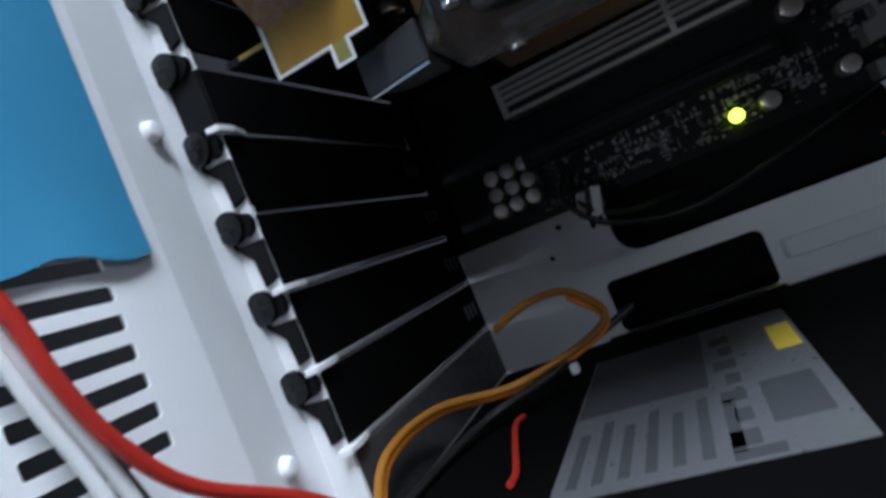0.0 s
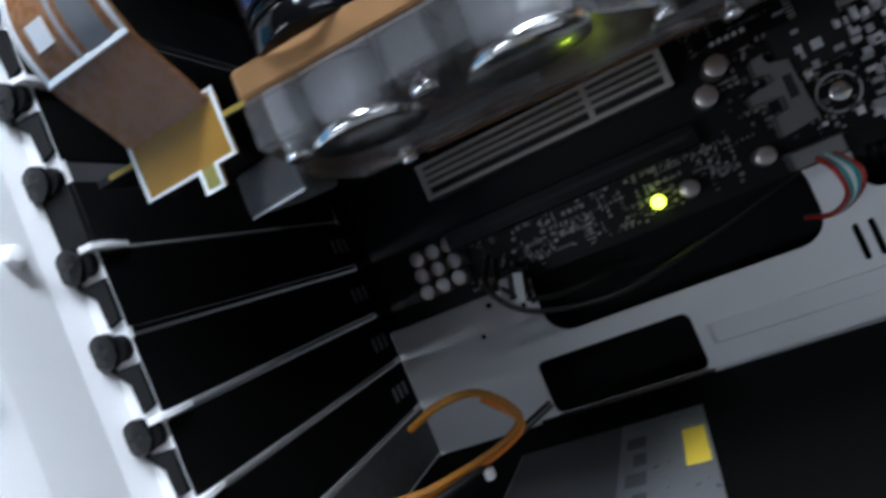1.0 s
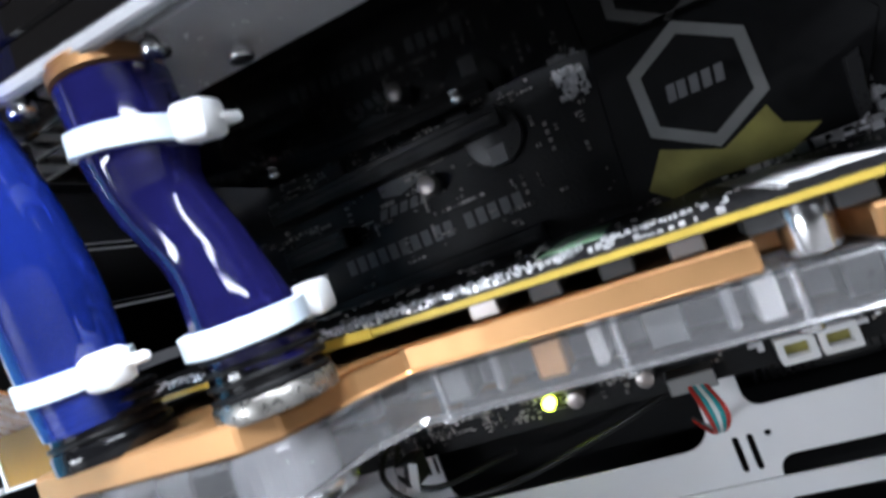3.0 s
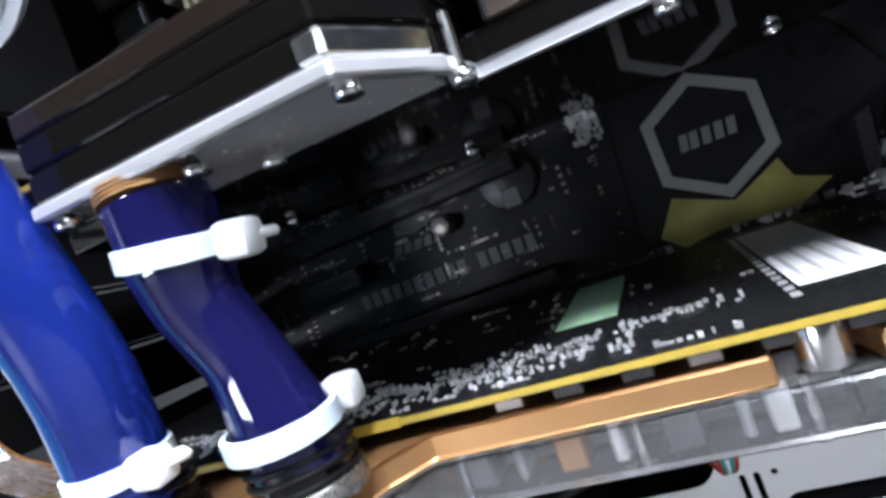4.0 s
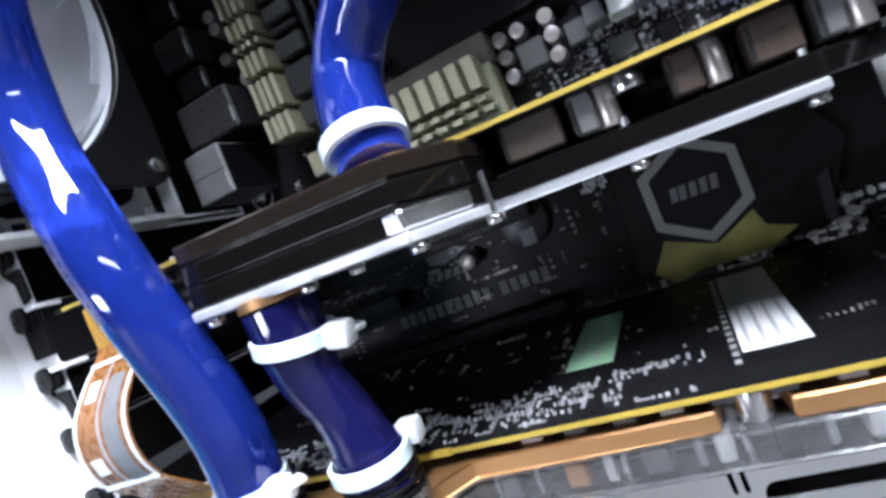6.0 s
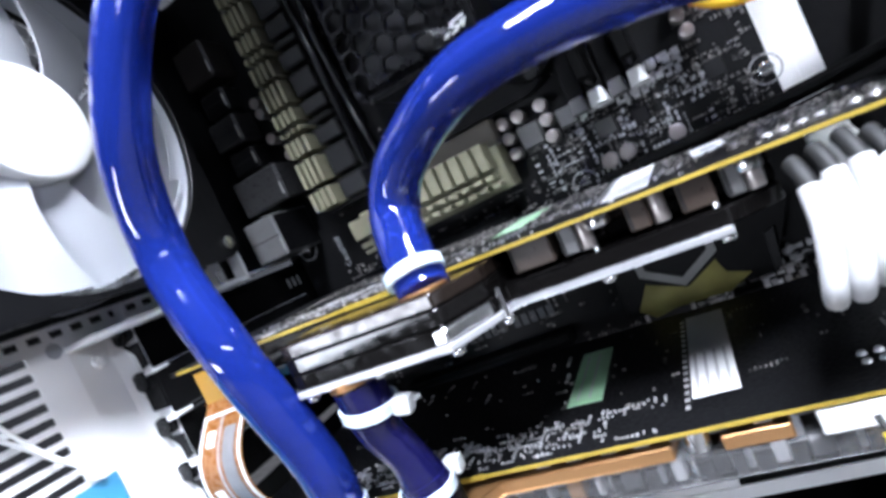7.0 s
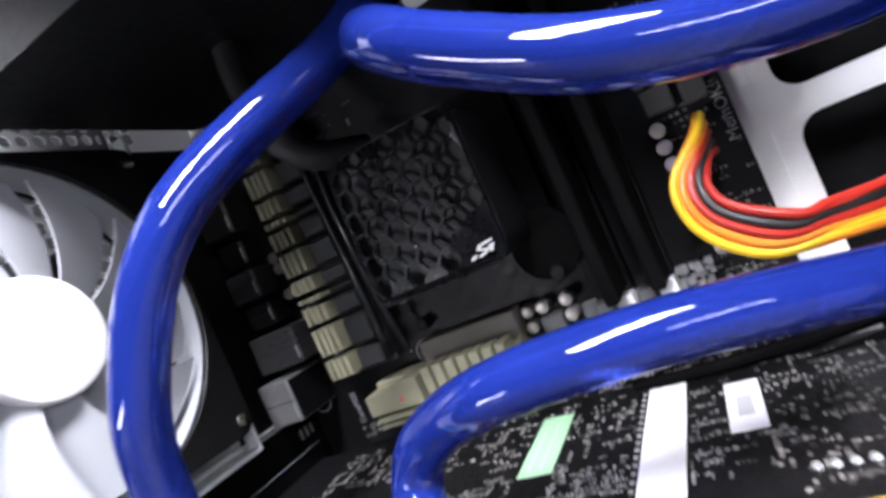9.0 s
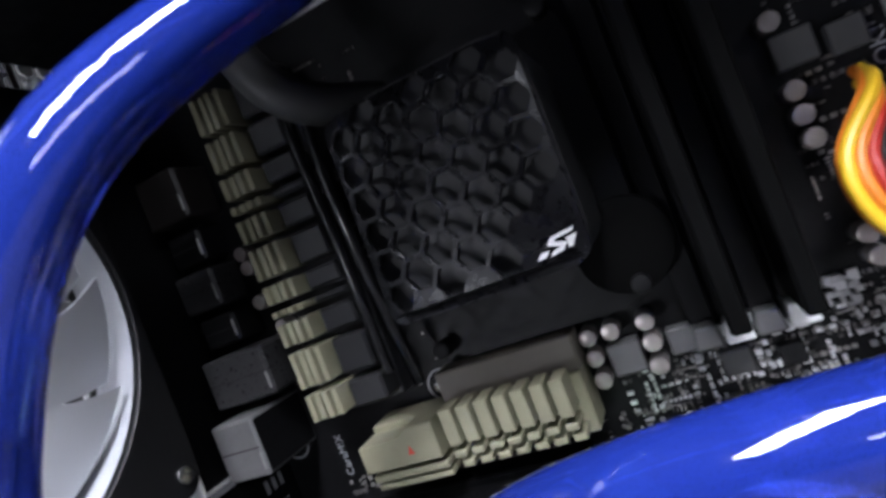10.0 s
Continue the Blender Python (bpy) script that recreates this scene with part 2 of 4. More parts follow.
def sweep(points, r, seg=12, n=8, radii=None, bm=None, flat=None, mi=0):
    """A round (or, with flat=(w, h), a rectangular) bar along a smooth line."""
    line = glide(points, n)
    one = bmesh.new()
    rings, up = [], None
    for i, q in enumerate(line):
        d = (line[min(i + 1, len(line) - 1)] - line[max(i - 1, 0)]).normalized()
        if up is None:
            up = d.orthogonal().normalized() if flat is None else Vector(flat[2])
        up = (up - d * up.dot(d)).normalized()
        side = d.cross(up)
        rr = r if radii is None else radii(i / (len(line) - 1)) * r
        if flat:
            w, h = flat[0] / 2, flat[1] / 2
            ring = [one.verts.new(q + side * a * w + up * b * h) for a, b in ((-1, -1), (1, -1), (1, 1), (-1, 1))]
        else:
            ring = [one.verts.new(q + (up * math.cos(2 * math.pi * k / seg) + side * math.sin(2 * math.pi * k / seg)) * rr) for k in range(seg)]
        rings.append(ring)
    m = len(rings[0])
    for a, b in zip(rings, rings[1:]):
        for k in range(m):
            one.faces.new((a[k], a[(k + 1) % m], b[(k + 1) % m], b[k]))
    one.faces.new(rings[0][::-1]), one.faces.new(rings[-1])
    for f in one.faces:
        f.material_index = mi
    return merge(bm, one)


def prism(poly, axis, a0, a1, bevel=0.0, bm=None, mi=0):
    """A polygon pushed along an axis. y: polygon in (x, z); x: in (y, z); z: in (x, y)."""
    one = bmesh.new()

    def spot(p, a):
        return {"y": (p[0], a, p[1]), "x": (a, p[0], p[1]), "z": (p[0], p[1], a)}[axis]

    lo = [one.verts.new(spot(p, a0)) for p in poly]
    hi = [one.verts.new(spot(p, a1)) for p in poly]
    one.faces.new(lo), one.faces.new(hi[::-1])
    for k in range(len(poly)):
        j = (k + 1) % len(poly)
        one.faces.new((lo[k], lo[j], hi[j], hi[k]))
    if bevel:
        bmesh.ops.bevel(one, geom=one.edges[:], offset=bevel, segments=1, affect="EDGES", profile=0.5)
    for f in one.faces:
        f.material_index = mi
    return merge(bm, one)


def rounded(x0, x1, z0, z1, r=0.4, n=5):
    out = []
    for cx, cz, a in ((x1 - r, z1 - r, 0), (x0 + r, z1 - r, 90), (x0 + r, z0 + r, 180), (x1 - r, z0 + r, 270)):
        out += [(cx + r * math.cos(radians(a + 90 * k / n)), cz + r * math.sin(radians(a + 90 * k / n))) for k in range(n + 1)]
    return out


def ngon(cx, cz, r, n, turn=0.0):
    return [(cx + r * math.cos(2 * math.pi * k / n + turn), cz + r * math.sin(2 * math.pi * k / n + turn)) for k in range(n)]


def plate(outlines, thick, axis, at):
    """A flat sheet with holes: the first outline is the sheet, the others are holes."""
    cu = bpy.data.curves.new("tmp", "CURVE")
    cu.dimensions, cu.fill_mode, cu.extrude = "2D", "BOTH", thick / 2
    for o in outlines:
        s = cu.splines.new("POLY")
        s.points.add(len(o) - 1)
        for p, q in zip(s.points, o):
            p.co = (q[0], q[1], 0, 1)
        s.use_cyclic_u = True
    ob = bpy.data.objects.new("tmp", cu)
    scene.collection.objects.link(ob)
    bpy.context.view_layer.update()
    me = bpy.data.meshes.new_from_object(ob.evaluated_get(bpy.context.evaluated_depsgraph_get()))
    bm = bmesh.new()
    bm.from_mesh(me)
    bpy.data.objects.remove(ob)
    bpy.data.curves.remove(cu)
    bpy.data.meshes.remove(me)
    bmesh.ops.remove_doubles(bm, verts=bm.verts, dist=1e-4)
    for v in bm.verts:
        u, w, t = v.co
        v.co = {"y": (u, at + t, w), "x": (at + t, u, w), "z": (u, w, at + t)}[axis]
    return bm


def words(text, size, x, z, y, turn=0.0, sx=1.0):
    """Flat raised lettering that faces -y."""
    cu = bpy.data.curves.new("tmp", "FONT")
    cu.body, cu.size, cu.extrude = text, size, 0.008
    ob = bpy.data.objects.new("tmp", cu)
    scene.collection.objects.link(ob)
    bpy.context.view_layer.update()
    me = bpy.data.meshes.new_from_object(ob.evaluated_get(bpy.context.evaluated_depsgraph_get()))
    bm = bmesh.new()
    bm.from_mesh(me)
    bpy.data.objects.remove(ob)
    bpy.data.curves.remove(cu)
    bpy.data.meshes.remove(me)
    bm.transform(Matrix.Translation((x, y, z)) @ Matrix.Rotation(radians(turn), 4, (0, -1, 0)) @ Matrix.Rotation(radians(90), 4, "X") @ Matrix.Diagonal((sx, 1, 1, 1)))
    return bm


rnd = random.Random(4)

# ---- the unseen room round the case, dark to cut bounced light ----
DESK = -14.6
bm = box(-90, 260, -150, 120, DESK - 4, DESK, 0.3)
part("desk_top", bm, M["desk"], None, "desk top under the case, dark to cut bounced light", "structure")
for n, (x0, x1, y0, y1) in enumerate(((-412, -400, -642, 132), (700, 712, -642, 132), (-400, 700, 120, 132), (-400, 700, -642, -630))):
    part("wall_" + ("west", "east", "north", "south")[n], box(x0, x1, y0, y1, -90, 215), M["wall_paint" if n else "vent_backdrop"], None, "unseen room wall, dark to cut bounced light", "structure")
part("ceiling", box(-412, 712, -642, 132, 215, 225), M["ceiling_paint"], None, "unseen ceiling, toned down to cut bounced light", "structure")
part("floor", box(-412, 712, -642, 132, -98, -90), M["desk"], None, "unseen floor, dark to cut bounced light", "structure")

# ---- the case ----
case = base("computer_case", "open white steel tower case standing on the desk", "computer case", 0, 0, DESK)
OFF = Matrix.Translation((0, 0, -DESK * CM))


def cpart(name, bm, m, label="", smooth=False):
    return part(name, bm, M[m], case, label, matrix=OFF, smooth=smooth)


TOP, FRONT = 38.5, 46.0
# motherboard tray with its cable openings
holes = [
    rounded(5.2, 14.75, -1.25, 1.6, 0.9), rounded(4.2, 9.85, -4.05, -2.0, 0.3), rounded(16.4, 22.5, -5.2, -2.0, 0.5), rounded(16.1, 23.5, -0.3, 2.6, 0.5),
    rounded(26.0, 32.8, 10.5, 20.6, 0.9), rounded(26.0, 32.8, 2.5, 9.5, 0.9), rounded(25.9, 32.8, 21.75, 30.5, 0.9), rounded(15.3, 15.5, -2.3, -1.1, 0.09, 2), rounded(15.75, 15.95, -2.3, -1.1, 0.09, 2),
    rounded(3.25, 3.5, 0.55, 0.75, 0.08, 2), rounded(2.6, 2.8, -0.5, -0.3, 0.09, 2), ngon(16.4, -1.2, 0.11, 10), rounded(4.55, 4.75, 0.1, 0.8, 0.09, 2), rounded(4.95, 5.1, 0.1, 0.8, 0.07, 2),
    rounded(8.0, 17.0, 18.0, 28.0, 0.8),
]
cpart("motherboard_tray", plate([rounded(-0.9, 33.5, -12.6, TOP, 0.2)] + holes, 0.1, "y", 0.95), "white", "white steel tray with rounded cable openings")

cpart("tray_fold", box(24.0, 25.15, 0.85, 0.905, 9.0, 31.0, 0.03), "white")
cpart("tray_rib", prism([(10.2, 0.905), (10.4, 0.75), (33.0, 0.75), (33.2, 0.905)], "z", -3.3, -2.6, 0.03), "white")
cpart("side_panel_far", box(-1.6, FRONT, 3.0, 3.15, -12.6, TOP), "black_steel", "dark far side panel behind the tray")
# rear panel: vent column, bent ledge and the bars between the slots
vents = [rounded(-16.9, -14.4, z - 0.15, z + 0.15, 0.06, 2) for z in [16.38 - 0.56 * k for k in range(30)]]
grille = []
for j in range(-9, 10):
    for i in range(-8, 9):
        y, z = -11.5 + i * 0.86 + (0.43 if j % 2 else 0), 24.5 + j * 0.745
        if math.hypot(y + 11.5, z - 24.5) < 6.5:
            grille.append(ngon(y, z, 0.4, 6, math.pi / 6))
topvents = [ngon(-18.5 + 0.75 * i, 32.9 + 0.65 * j, 0.3, 6, math.pi / 6) for i in range(22) for j in range(3)]
cpart("rear_panel", plate([rounded(-19.9, -13.0, -12.6, 17.2, 0.1)] + vents, 0.1, "x", -1.55), "white", "white steel rear panel with a column of vent slots")
cpart("rear_upper_panel", plate([rounded(-19.9, -4.2, 17.2, TOP, 0.1)] + grille + topvents, 0.1, "x", -1.55), "white", "white steel fan grille with hexagonal holes")
cpart("port_shield", box(-1.58, -1.45, -4.1, 0.9, 16.4, 32.2, 0.03), "black_steel", "dark port shield")
cpart("fan_plate", box(-1.6, -1.5, -13.0, -4.7, 16.35, 17.2), "white", "white steel plate below the fan")
cpart("plate_lip", box(-1.6, 0.35, -13.0, -4.58, 16.12, 16.35, 0.04), "white", "white bent lip under the fan")
cpart("plate_lip", box(-0.4, 0.35, -4.78, -4.58, 16.35, 32.2, 0.04), "white", "white bent lip beside the fan")
# Black strips added over the white tray to darken it beside the board.
cpart("tray_strip", box(-1.4, 1.6, 0.2, 0.3, 16.6, 32.0), "black_steel")
cpart("tray_edge", box(-0.88, 0.4, 0.3, 0.4, 1.1, 16.6), "matte_black")
cpart("side_flange", prism([(-1.5, -19.9), (-1.5, -19.75), (-0.2, -19.75), (-0.2, -19.9)], "z", -12.6, TOP), "white")
cpart("slot_ledge", prism([(-1.6, -13.0), (-1.5, -13.0), (-1.82, -11.3), (-1.75, -10.62), (-0.92, -10.62), (-0.92, -10.5), (-1.92, -10.5), (-1.92, -11.2)], "z", -12.6, 17.2), "white", "white bent ledge that holds the slot screws")
for k in range(10):
    z = 16.25 - 2.032 * k - (0 if k else -0.2)
    if k == 4:
        continue
    darkened = k in (2, 3, 6)
    w = 0.13 if k == 5 else 0.06
    # Bars deep in shade get black or grey in place of the white paint.
    cpart("slot_bar", box(-1.02, -0.9, -10.5, 0.3, z - w, z + w, 0.02), "matte_black" if darkened else "white" if k < 4 else "bar_shade")
    if k != 6:
        cpart("bar_end", prism([(-1.05, -10.95), (-0.72, -10.85), (-0.72, -10.3), (-0.89, -9.7), (-0.89, -10.49), (-1.05, -10.52)], "z", z - 0.1, z + 0.06, 0.02), "white")
cpart("slot_sill", box(-1.02, -0.9, -10.5, 0.9, -4.1, -2.2, 0.02), "sill_grey", "metal sill below the slots, its grey deepened for shade")
# Unseen panels kept black to cut bounced light, top open for the lamp.
cpart("bottom_panel", box(-1.6, FRONT, -19.9, 3.0, -12.75, -12.6), "black_steel")
cpart("top_panel", box(-1.6, FRONT, -13.0, 3.0, TOP, TOP + 0.15), "black_steel")
cpart("top_rail", box(-1.6, FRONT, -19.9, -19.1, TOP, TOP + 0.15), "white")
cpart("front_panel", box(FRONT, FRONT + 0.2, -19.9, 3.0, -12.75, TOP + 0.15), "black_steel")
# Assumed drive cage, its lower part left out so light passes.
cpart("drive_cage", box(33.6, 45.9, -17.5, 0.5, 17.0, 37.0, 0.2), "black_steel", "black wall assumed as a drive cage")
for x, y in ((3, -17), (40, -17), (3, 0), (40, 0)):
    cpart("foot", cyl(x, y, DESK + 0.95, "z", 1.8, 1.9, 20, bevel=0.2), "rubber")
for y, z in ((-11.9, 6.3), (-11.9, -1.7), (-12.0, 15.4)):
    cpart("dimple", cyl(-1.62, y, z, "x", 0.3, 0.36, 14, 0.2, 0.05), "white", smooth=True)

for k in range(15):
    cpart("mount_slot", box(-1.5, -1.485, -18.2 + 0.82 * k, -17.75 + 0.82 * k, 16.86, 17.12), "rubber")
# Grey discs for embossed marks, with the emboss's shade put into their colour.
for y, z in ((-13.4, 16.4), (-17.9, 16.4)):
    cpart("punched_hole", cyl(-1.49, y, z, "x", 0.3, 0.012, 18), "fan_blade")

# slot screws and covers
S1 = 16.0


def slot_cover(k):
    z = S1 - 2.032 * k
    th = base("slot_cover", "black steel slot cover screwed into the rear panel", "slot cover", -1.0, -10.6, z, "slot covers")
    part("blade", box(-0.02, 0.1, 0.0, 11.45, -1.7, 0.1, 0.03), M["matte_black"], th)
    part("tab", prism([(-0.75, -0.5), (0.1, -0.5), (0.1, -1.5), (-0.3, -1.6), (-0.3, -0.9), (-0.75, -0.3)], "y", -0.14, -0.02, 0.02), M["black_plastic"], th)
    screw(th, z)
    # Openings drawn as solid grey bars; the light beyond is in their colour.
    for i in range(3):
        part("slit", box(0.1, 0.112, 9.8 + 0.45 * i, 10.02 + 0.45 * i, -1.1, -0.55), M["print_dim"], th)
    return th


def screw(th, z, x=-0.5):
    s = part("screw", cyl(x, -0.25, 0, "y", 0.42, 0.26, 22, bevel=0.07), M["gloss_black"], th, "black thumb screw", smooth=True)
    bm = box(x - 0.22, x + 0.22, -0.4, -0.375, -0.04, 0.04)
    part("cross_slot", box(x - 0.04, x + 0.04, -0.4, -0.375, -0.22, 0.22, bm=bm), M["rubber"], s)
    part("shank", cyl(x + 0.3, -0.16, -0.05, "y", 0.3, 0.2, 14), M["black_steel"], s)


for k in range(9):
    if k not in (1, 4):
        slot_cover(k)


# ---- motherboard ----
BZ0, BZ1 = 1.1, 31.6
mb = base("motherboard", "black motherboard with khaki heatsinks screwed to the tray", "motherboard", 0, 0.16, BZ0)
MO = Matrix.Translation((0, -0.16 * CM, -BZ0 * CM))


def mpart(name, bm, m, label="", smooth=False, parent=None, kind=""):
    return part(name, bm, M[m] if isinstance(m, str) else [M[q] for q in m], parent or mb, label, kind, None if parent else MO, smooth)


mpart("board", box(0, 24.25, 0.0, 0.16, BZ0, BZ1, 0.01), "pcb")


def cap(x, z, r=0.4, h=0.9):
    c = mpart("capacitor", cyl(x, -h / 2, z, "y", r, h, 20, bevel=0.05), "cap_top", "silver-topped capacitor", True)
    mpart("sleeve_base", cyl(x, -0.12, z, "y", r * 1.06, 0.24, 20), "cap_side", parent=c)


for x, z in ((12.84, 4.28), (13.4, 5.0), (17.33, 13.9), (18.15, 13.95), (20.2, 13.82), (21.5, 22.3), (21.5, 21.6), (21.5, 24.3), (21.55, 20.9), (22.6, 24.9), (11.4, 1.9), (13.65, 1.95), (9.3, 10.16),
             (15.6, 16.7), (15.6, 17.4), (14.5, 17.4), (13.75, 17.4), (13.75, 16.7), (13.75, 15.95), (15.55, 15.95), (21.9, 18.0), (22.0, 17.3), (2.3, 24.4), (2.35, 23.8), (2.3, 22.4), (2.9, 21.2)):
    cap(x, z, 0.34 if z > 3 and z < 14.5 else 0.29)
for i in range(3):
    for j in range(3):
        cap(2.0 + 0.66 * i + 0.05 * j, 2.05 + 0.62 * j + 0.03 * i, 0.29, 0.85)
for x, z, w, h, d in ((14.68, 16.4, 1.05, 1.05, 0.75), (16.45, 16.45, 0.85, 0.85, 0.6), (21.9, 23.4, 1.1, 1.0, 0.6), (23.2, 23.2, 0.9, 0.9, 0.5), (17.7, 15.3, 0.9, 0.8, 0.4), (19.2, 15.1, 0.7, 0.7, 0.3), (6.0, 12.0, 0.8, 0.8, 0.3), (20.5, 5.5, 1.2, 1.2, 0.15), (16.0, 4.6, 2.0, 1.6, 0.15), (18.5, 3.9, 0.9, 0.9, 0.12), (11.0, 11.6, 0.9, 1.2, 0.3), (22.4, 15.5, 0.8, 0.8, 0.2)):
    mpart("choke" if d > 0.35 else "chip", box(x - w / 2, x + w / 2, -d, 0, z - h / 2, z + h / 2, 0.06), "grey_chip" if d > 0.35 else "chip")


def slot(name, x0, x1, z, m="black_plastic"):
    s = mpart(name, box(x0, x1, -1.1, 0, z - 0.37, z + 0.37, 0.04), m, "plain card slot")
    for zz in (-0.2, 0.2):
        mpart("rib", box(x0 + 0.1, x1 - 0.1, -1.16, -1.1, z + zz - 0.1, z + zz + 0.1), m, parent=s)
    mpart("groove", box(x0 + 0.3, x1 - 0.3, -1.106, -1.1, z - 0.07, z + 0.07), "rubber", parent=s)
    return s


pale = mpart("expansion_slot", box(3.55, 12.1, -0.95, 0, 4.98, 6.3, 0.04), "brown_plate", "pale beige ridged card slot")
for zz, w in ((5.0, 0.14), (5.42, 0.1), (5.66, 0.12), (5.9, 0.1), (6.16, 0.12)):
    mpart("rib", box(3.5, 12.15, -1.12, -0.9, zz, zz + w, 0.015), "slot_grey", parent=pale)
for xx in (3.5, 9.55, 11.95):
    mpart("end_wall", box(xx, xx + 0.2, -1.115, -0.9, 4.99, 6.29, 0.015), "slot_grey", parent=pale)
mpart("groove", box(3.75, 11.9, -1.0, -0.945, 5.2, 5.36), "rubber", parent=pale)
slot("expansion_slot", 3.5, 12.2, 3.4)
slot("expansion_slot", 3.3, 12.5, 7.2)
slot("expansion_slot", 3.3, 12.5, 13.5)
slot("expansion_slot", 3.3, 5.9, 9.6)
slot("expansion_slot", 3.3, 12.5, 11.3)
# memory slots with clips
for k, x in enumerate((17.15, 18.0, 18.85, 19.7)):
    s = mpart("memory_slot", box(x - 0.36, x + 0.36, -0.8, 0, 16.9, 30.4, 0.04), "black_plastic")
    mpart("clip", prism([(x - 0.4, 16.2), (x + 0.4, 16.2), (x + 0.3, 16.9), (x - 0.3, 16.9)], "y", -1.5, -0.1, 0.06), "white_plastic" if k % 2 else "tin_dark", "pale memory slot clip", parent=s)
# heatsinks
hs = mpart("power_heatsink", box(3.75, 6.9, -0.9, -0.1, 17.4, 30.2, 0.05), "grey_plastic", "khaki ribbed heatsink column beside the ports")
zs = [17.5, 18.75, 20.35, 21.45, 21.95, 22.9, 24.3, 25.4, 25.95, 27.0, 28.4, 30.0]
for a, b in zip(zs, zs[1:]):
    for i in range(4):
        xx = 3.85 + i * 0.36
        mpart("fin", box(xx, xx + 0.22, -2.4 + 0.07 * (i % 2), -0.85, a + 0.14, b - 0.14, 0.03), "khaki", parent=hs)
    # Right-hand fins take black for the shadow that lies on them.
    mpart("dark_fin", box(5.45, 6.85, -2.0, -0.85, a + 0.12, b - 0.12, 0.1), "chip", parent=hs)
nb = mpart("bridge_heatsink", box(5.5, 13.3, -1.6, -0.1, 14.7, 16.7, 0.05), "khaki", "khaki stepped heatsink with fins")
mpart("flat_plate", box(8.5, 13.4, -1.5, -0.3, 16.7, 17.85, 0.05), "brown_plate", parent=nb)
mpart("plain_shelf", prism([(5.45, 15.5), (8.4, 15.5), (8.4, 16.75), (7.4, 16.75), (7.1, 16.45), (5.45, 16.45)], "y", -2.8, -1.6, 0.04), "khaki", parent=nb)
mpart("low_rail", box(5.5, 8.4, -2.6, -1.6, 15.05, 15.3, 0.04), "khaki", parent=nb)
mpart("low_rail", box(5.5, 8.4, -2.5, -1.6, 14.72, 14.92, 0.04), "khaki", parent=nb)
mpart("triangle", prism([(7.25, 15.85), (7.5, 15.85), (7.38, 16.15)], "y", -2.815, -2.79), "red_mark", parent=nb)
for i in range(7):
    x = 8.75 + i * 0.63
    mpart("fin", box(x, x + 0.44, -2.75, -1.6, 15.75, 16.95, 0.03), "khaki", parent=nb)
    for j in range(2):
        mpart("stub", box(x + 0.1 * j, x + 0.42 + 0.1 * j, -2.65 + 0.12 * j, -1.6, 15.3 - 0.4 * j, 15.52 - 0.4 * j, 0.03), "khaki", parent=nb)
# hexagon chip heatsink
sb = mpart("chip_heatsink", prism([(15.2, 7.0), (21.5, 7.0), (22.8, 9.6), (21.6, 11.9), (15.6, 12.0)], "y", -0.7, -0.1, 0.05), "black_plastic", "black heatsink with a pale hexagon outline")
HX = ((18.05, 11.62), (16.4, 10.66), (16.4, 8.72), (18.05, 7.72), (19.7, 8.7), (19.7, 10.62))
cx, cz = 18.05, 9.68
bm = plate([HX, [(cx + (x - cx) * 0.8, cz + (z - cz) * 0.8) for x, z in HX]], 0.1, "y", -0.8)
mpart("hexagon_rim", bm, "tin", "pale grey hexagon outline", parent=sb)
mpart("hexagon_face", prism([(cx + (x - cx) * 0.82, cz + (z - cz) * 0.82) for x, z in HX], "y", -0.79, -0.7), "black_plastic", parent=sb)
bm = None
for i, x in enumerate((17.2, 17.5, 17.85, 18.2, 18.55)):
    bm = prism([(x, 9.45), (x + 0.24, 9.45), (x + 0.32, 9.95), (x + 0.08, 9.95)], "y", -0.81, -0.785, bm=bm)
mpart("mark", bm, "print_dim", "plain grey mark", parent=sb)
# Heatsink's own khaki face; the yellow light on it is in the colour.
mpart("film", prism([(15.8, 7.25), (16.5, 8.3), (18.1, 7.6), (19.5, 8.35), (19.7, 7.7), (20.6, 7.35), (19.6, 6.85), (17.4, 6.95), (16.4, 6.75)], "y", -0.76, -0.66, 0.02), "yellow_film", "khaki lower face of the heatsink, yellow light in its colour", parent=sb)
bt = mpart("coin_battery", cyl(11.9, -0.25, 10.8, "y", 1.0, 0.32, 36, bevel=0.06), "port_dark", "dull round coin battery", True)
mpart("battery_clip", box(11.6, 12.2, -0.48, -0.41, 9.85, 10.5, 0.02), "tin_dark", parent=bt)
for pts in (((16.2, 12.3), (17.6, 12.0), (17.6, 11.85), (16.2, 12.15)), ((17.9, 11.75), (18.6, 12.5), (18.75, 12.4), (18.05, 11.65)), ((18.6, 12.3), (19.6, 11.8), (19.55, 11.65), (18.55, 12.15))):
    mpart("heatsink_strut", prism(pts, "y", -0.82, -0.6, 0.02), "tin_dark", parent=sb)
mpart("heatsink_strut", prism([(21.55, 8.7), (21.95, 8.85), (21.72, 7.2), (21.4, 7.05)], "y", -0.9, -0.5, 0.02), "port_dark", parent=sb)
bm = None
for k in range(9):
    bm = box(22.12, 22.26, -0.012, 0.0, 6.8 + 0.28 * k, 6.96 + 0.28 * k, bm=bm)
mpart("print", bm, "trace", "column of plain white printed bars")
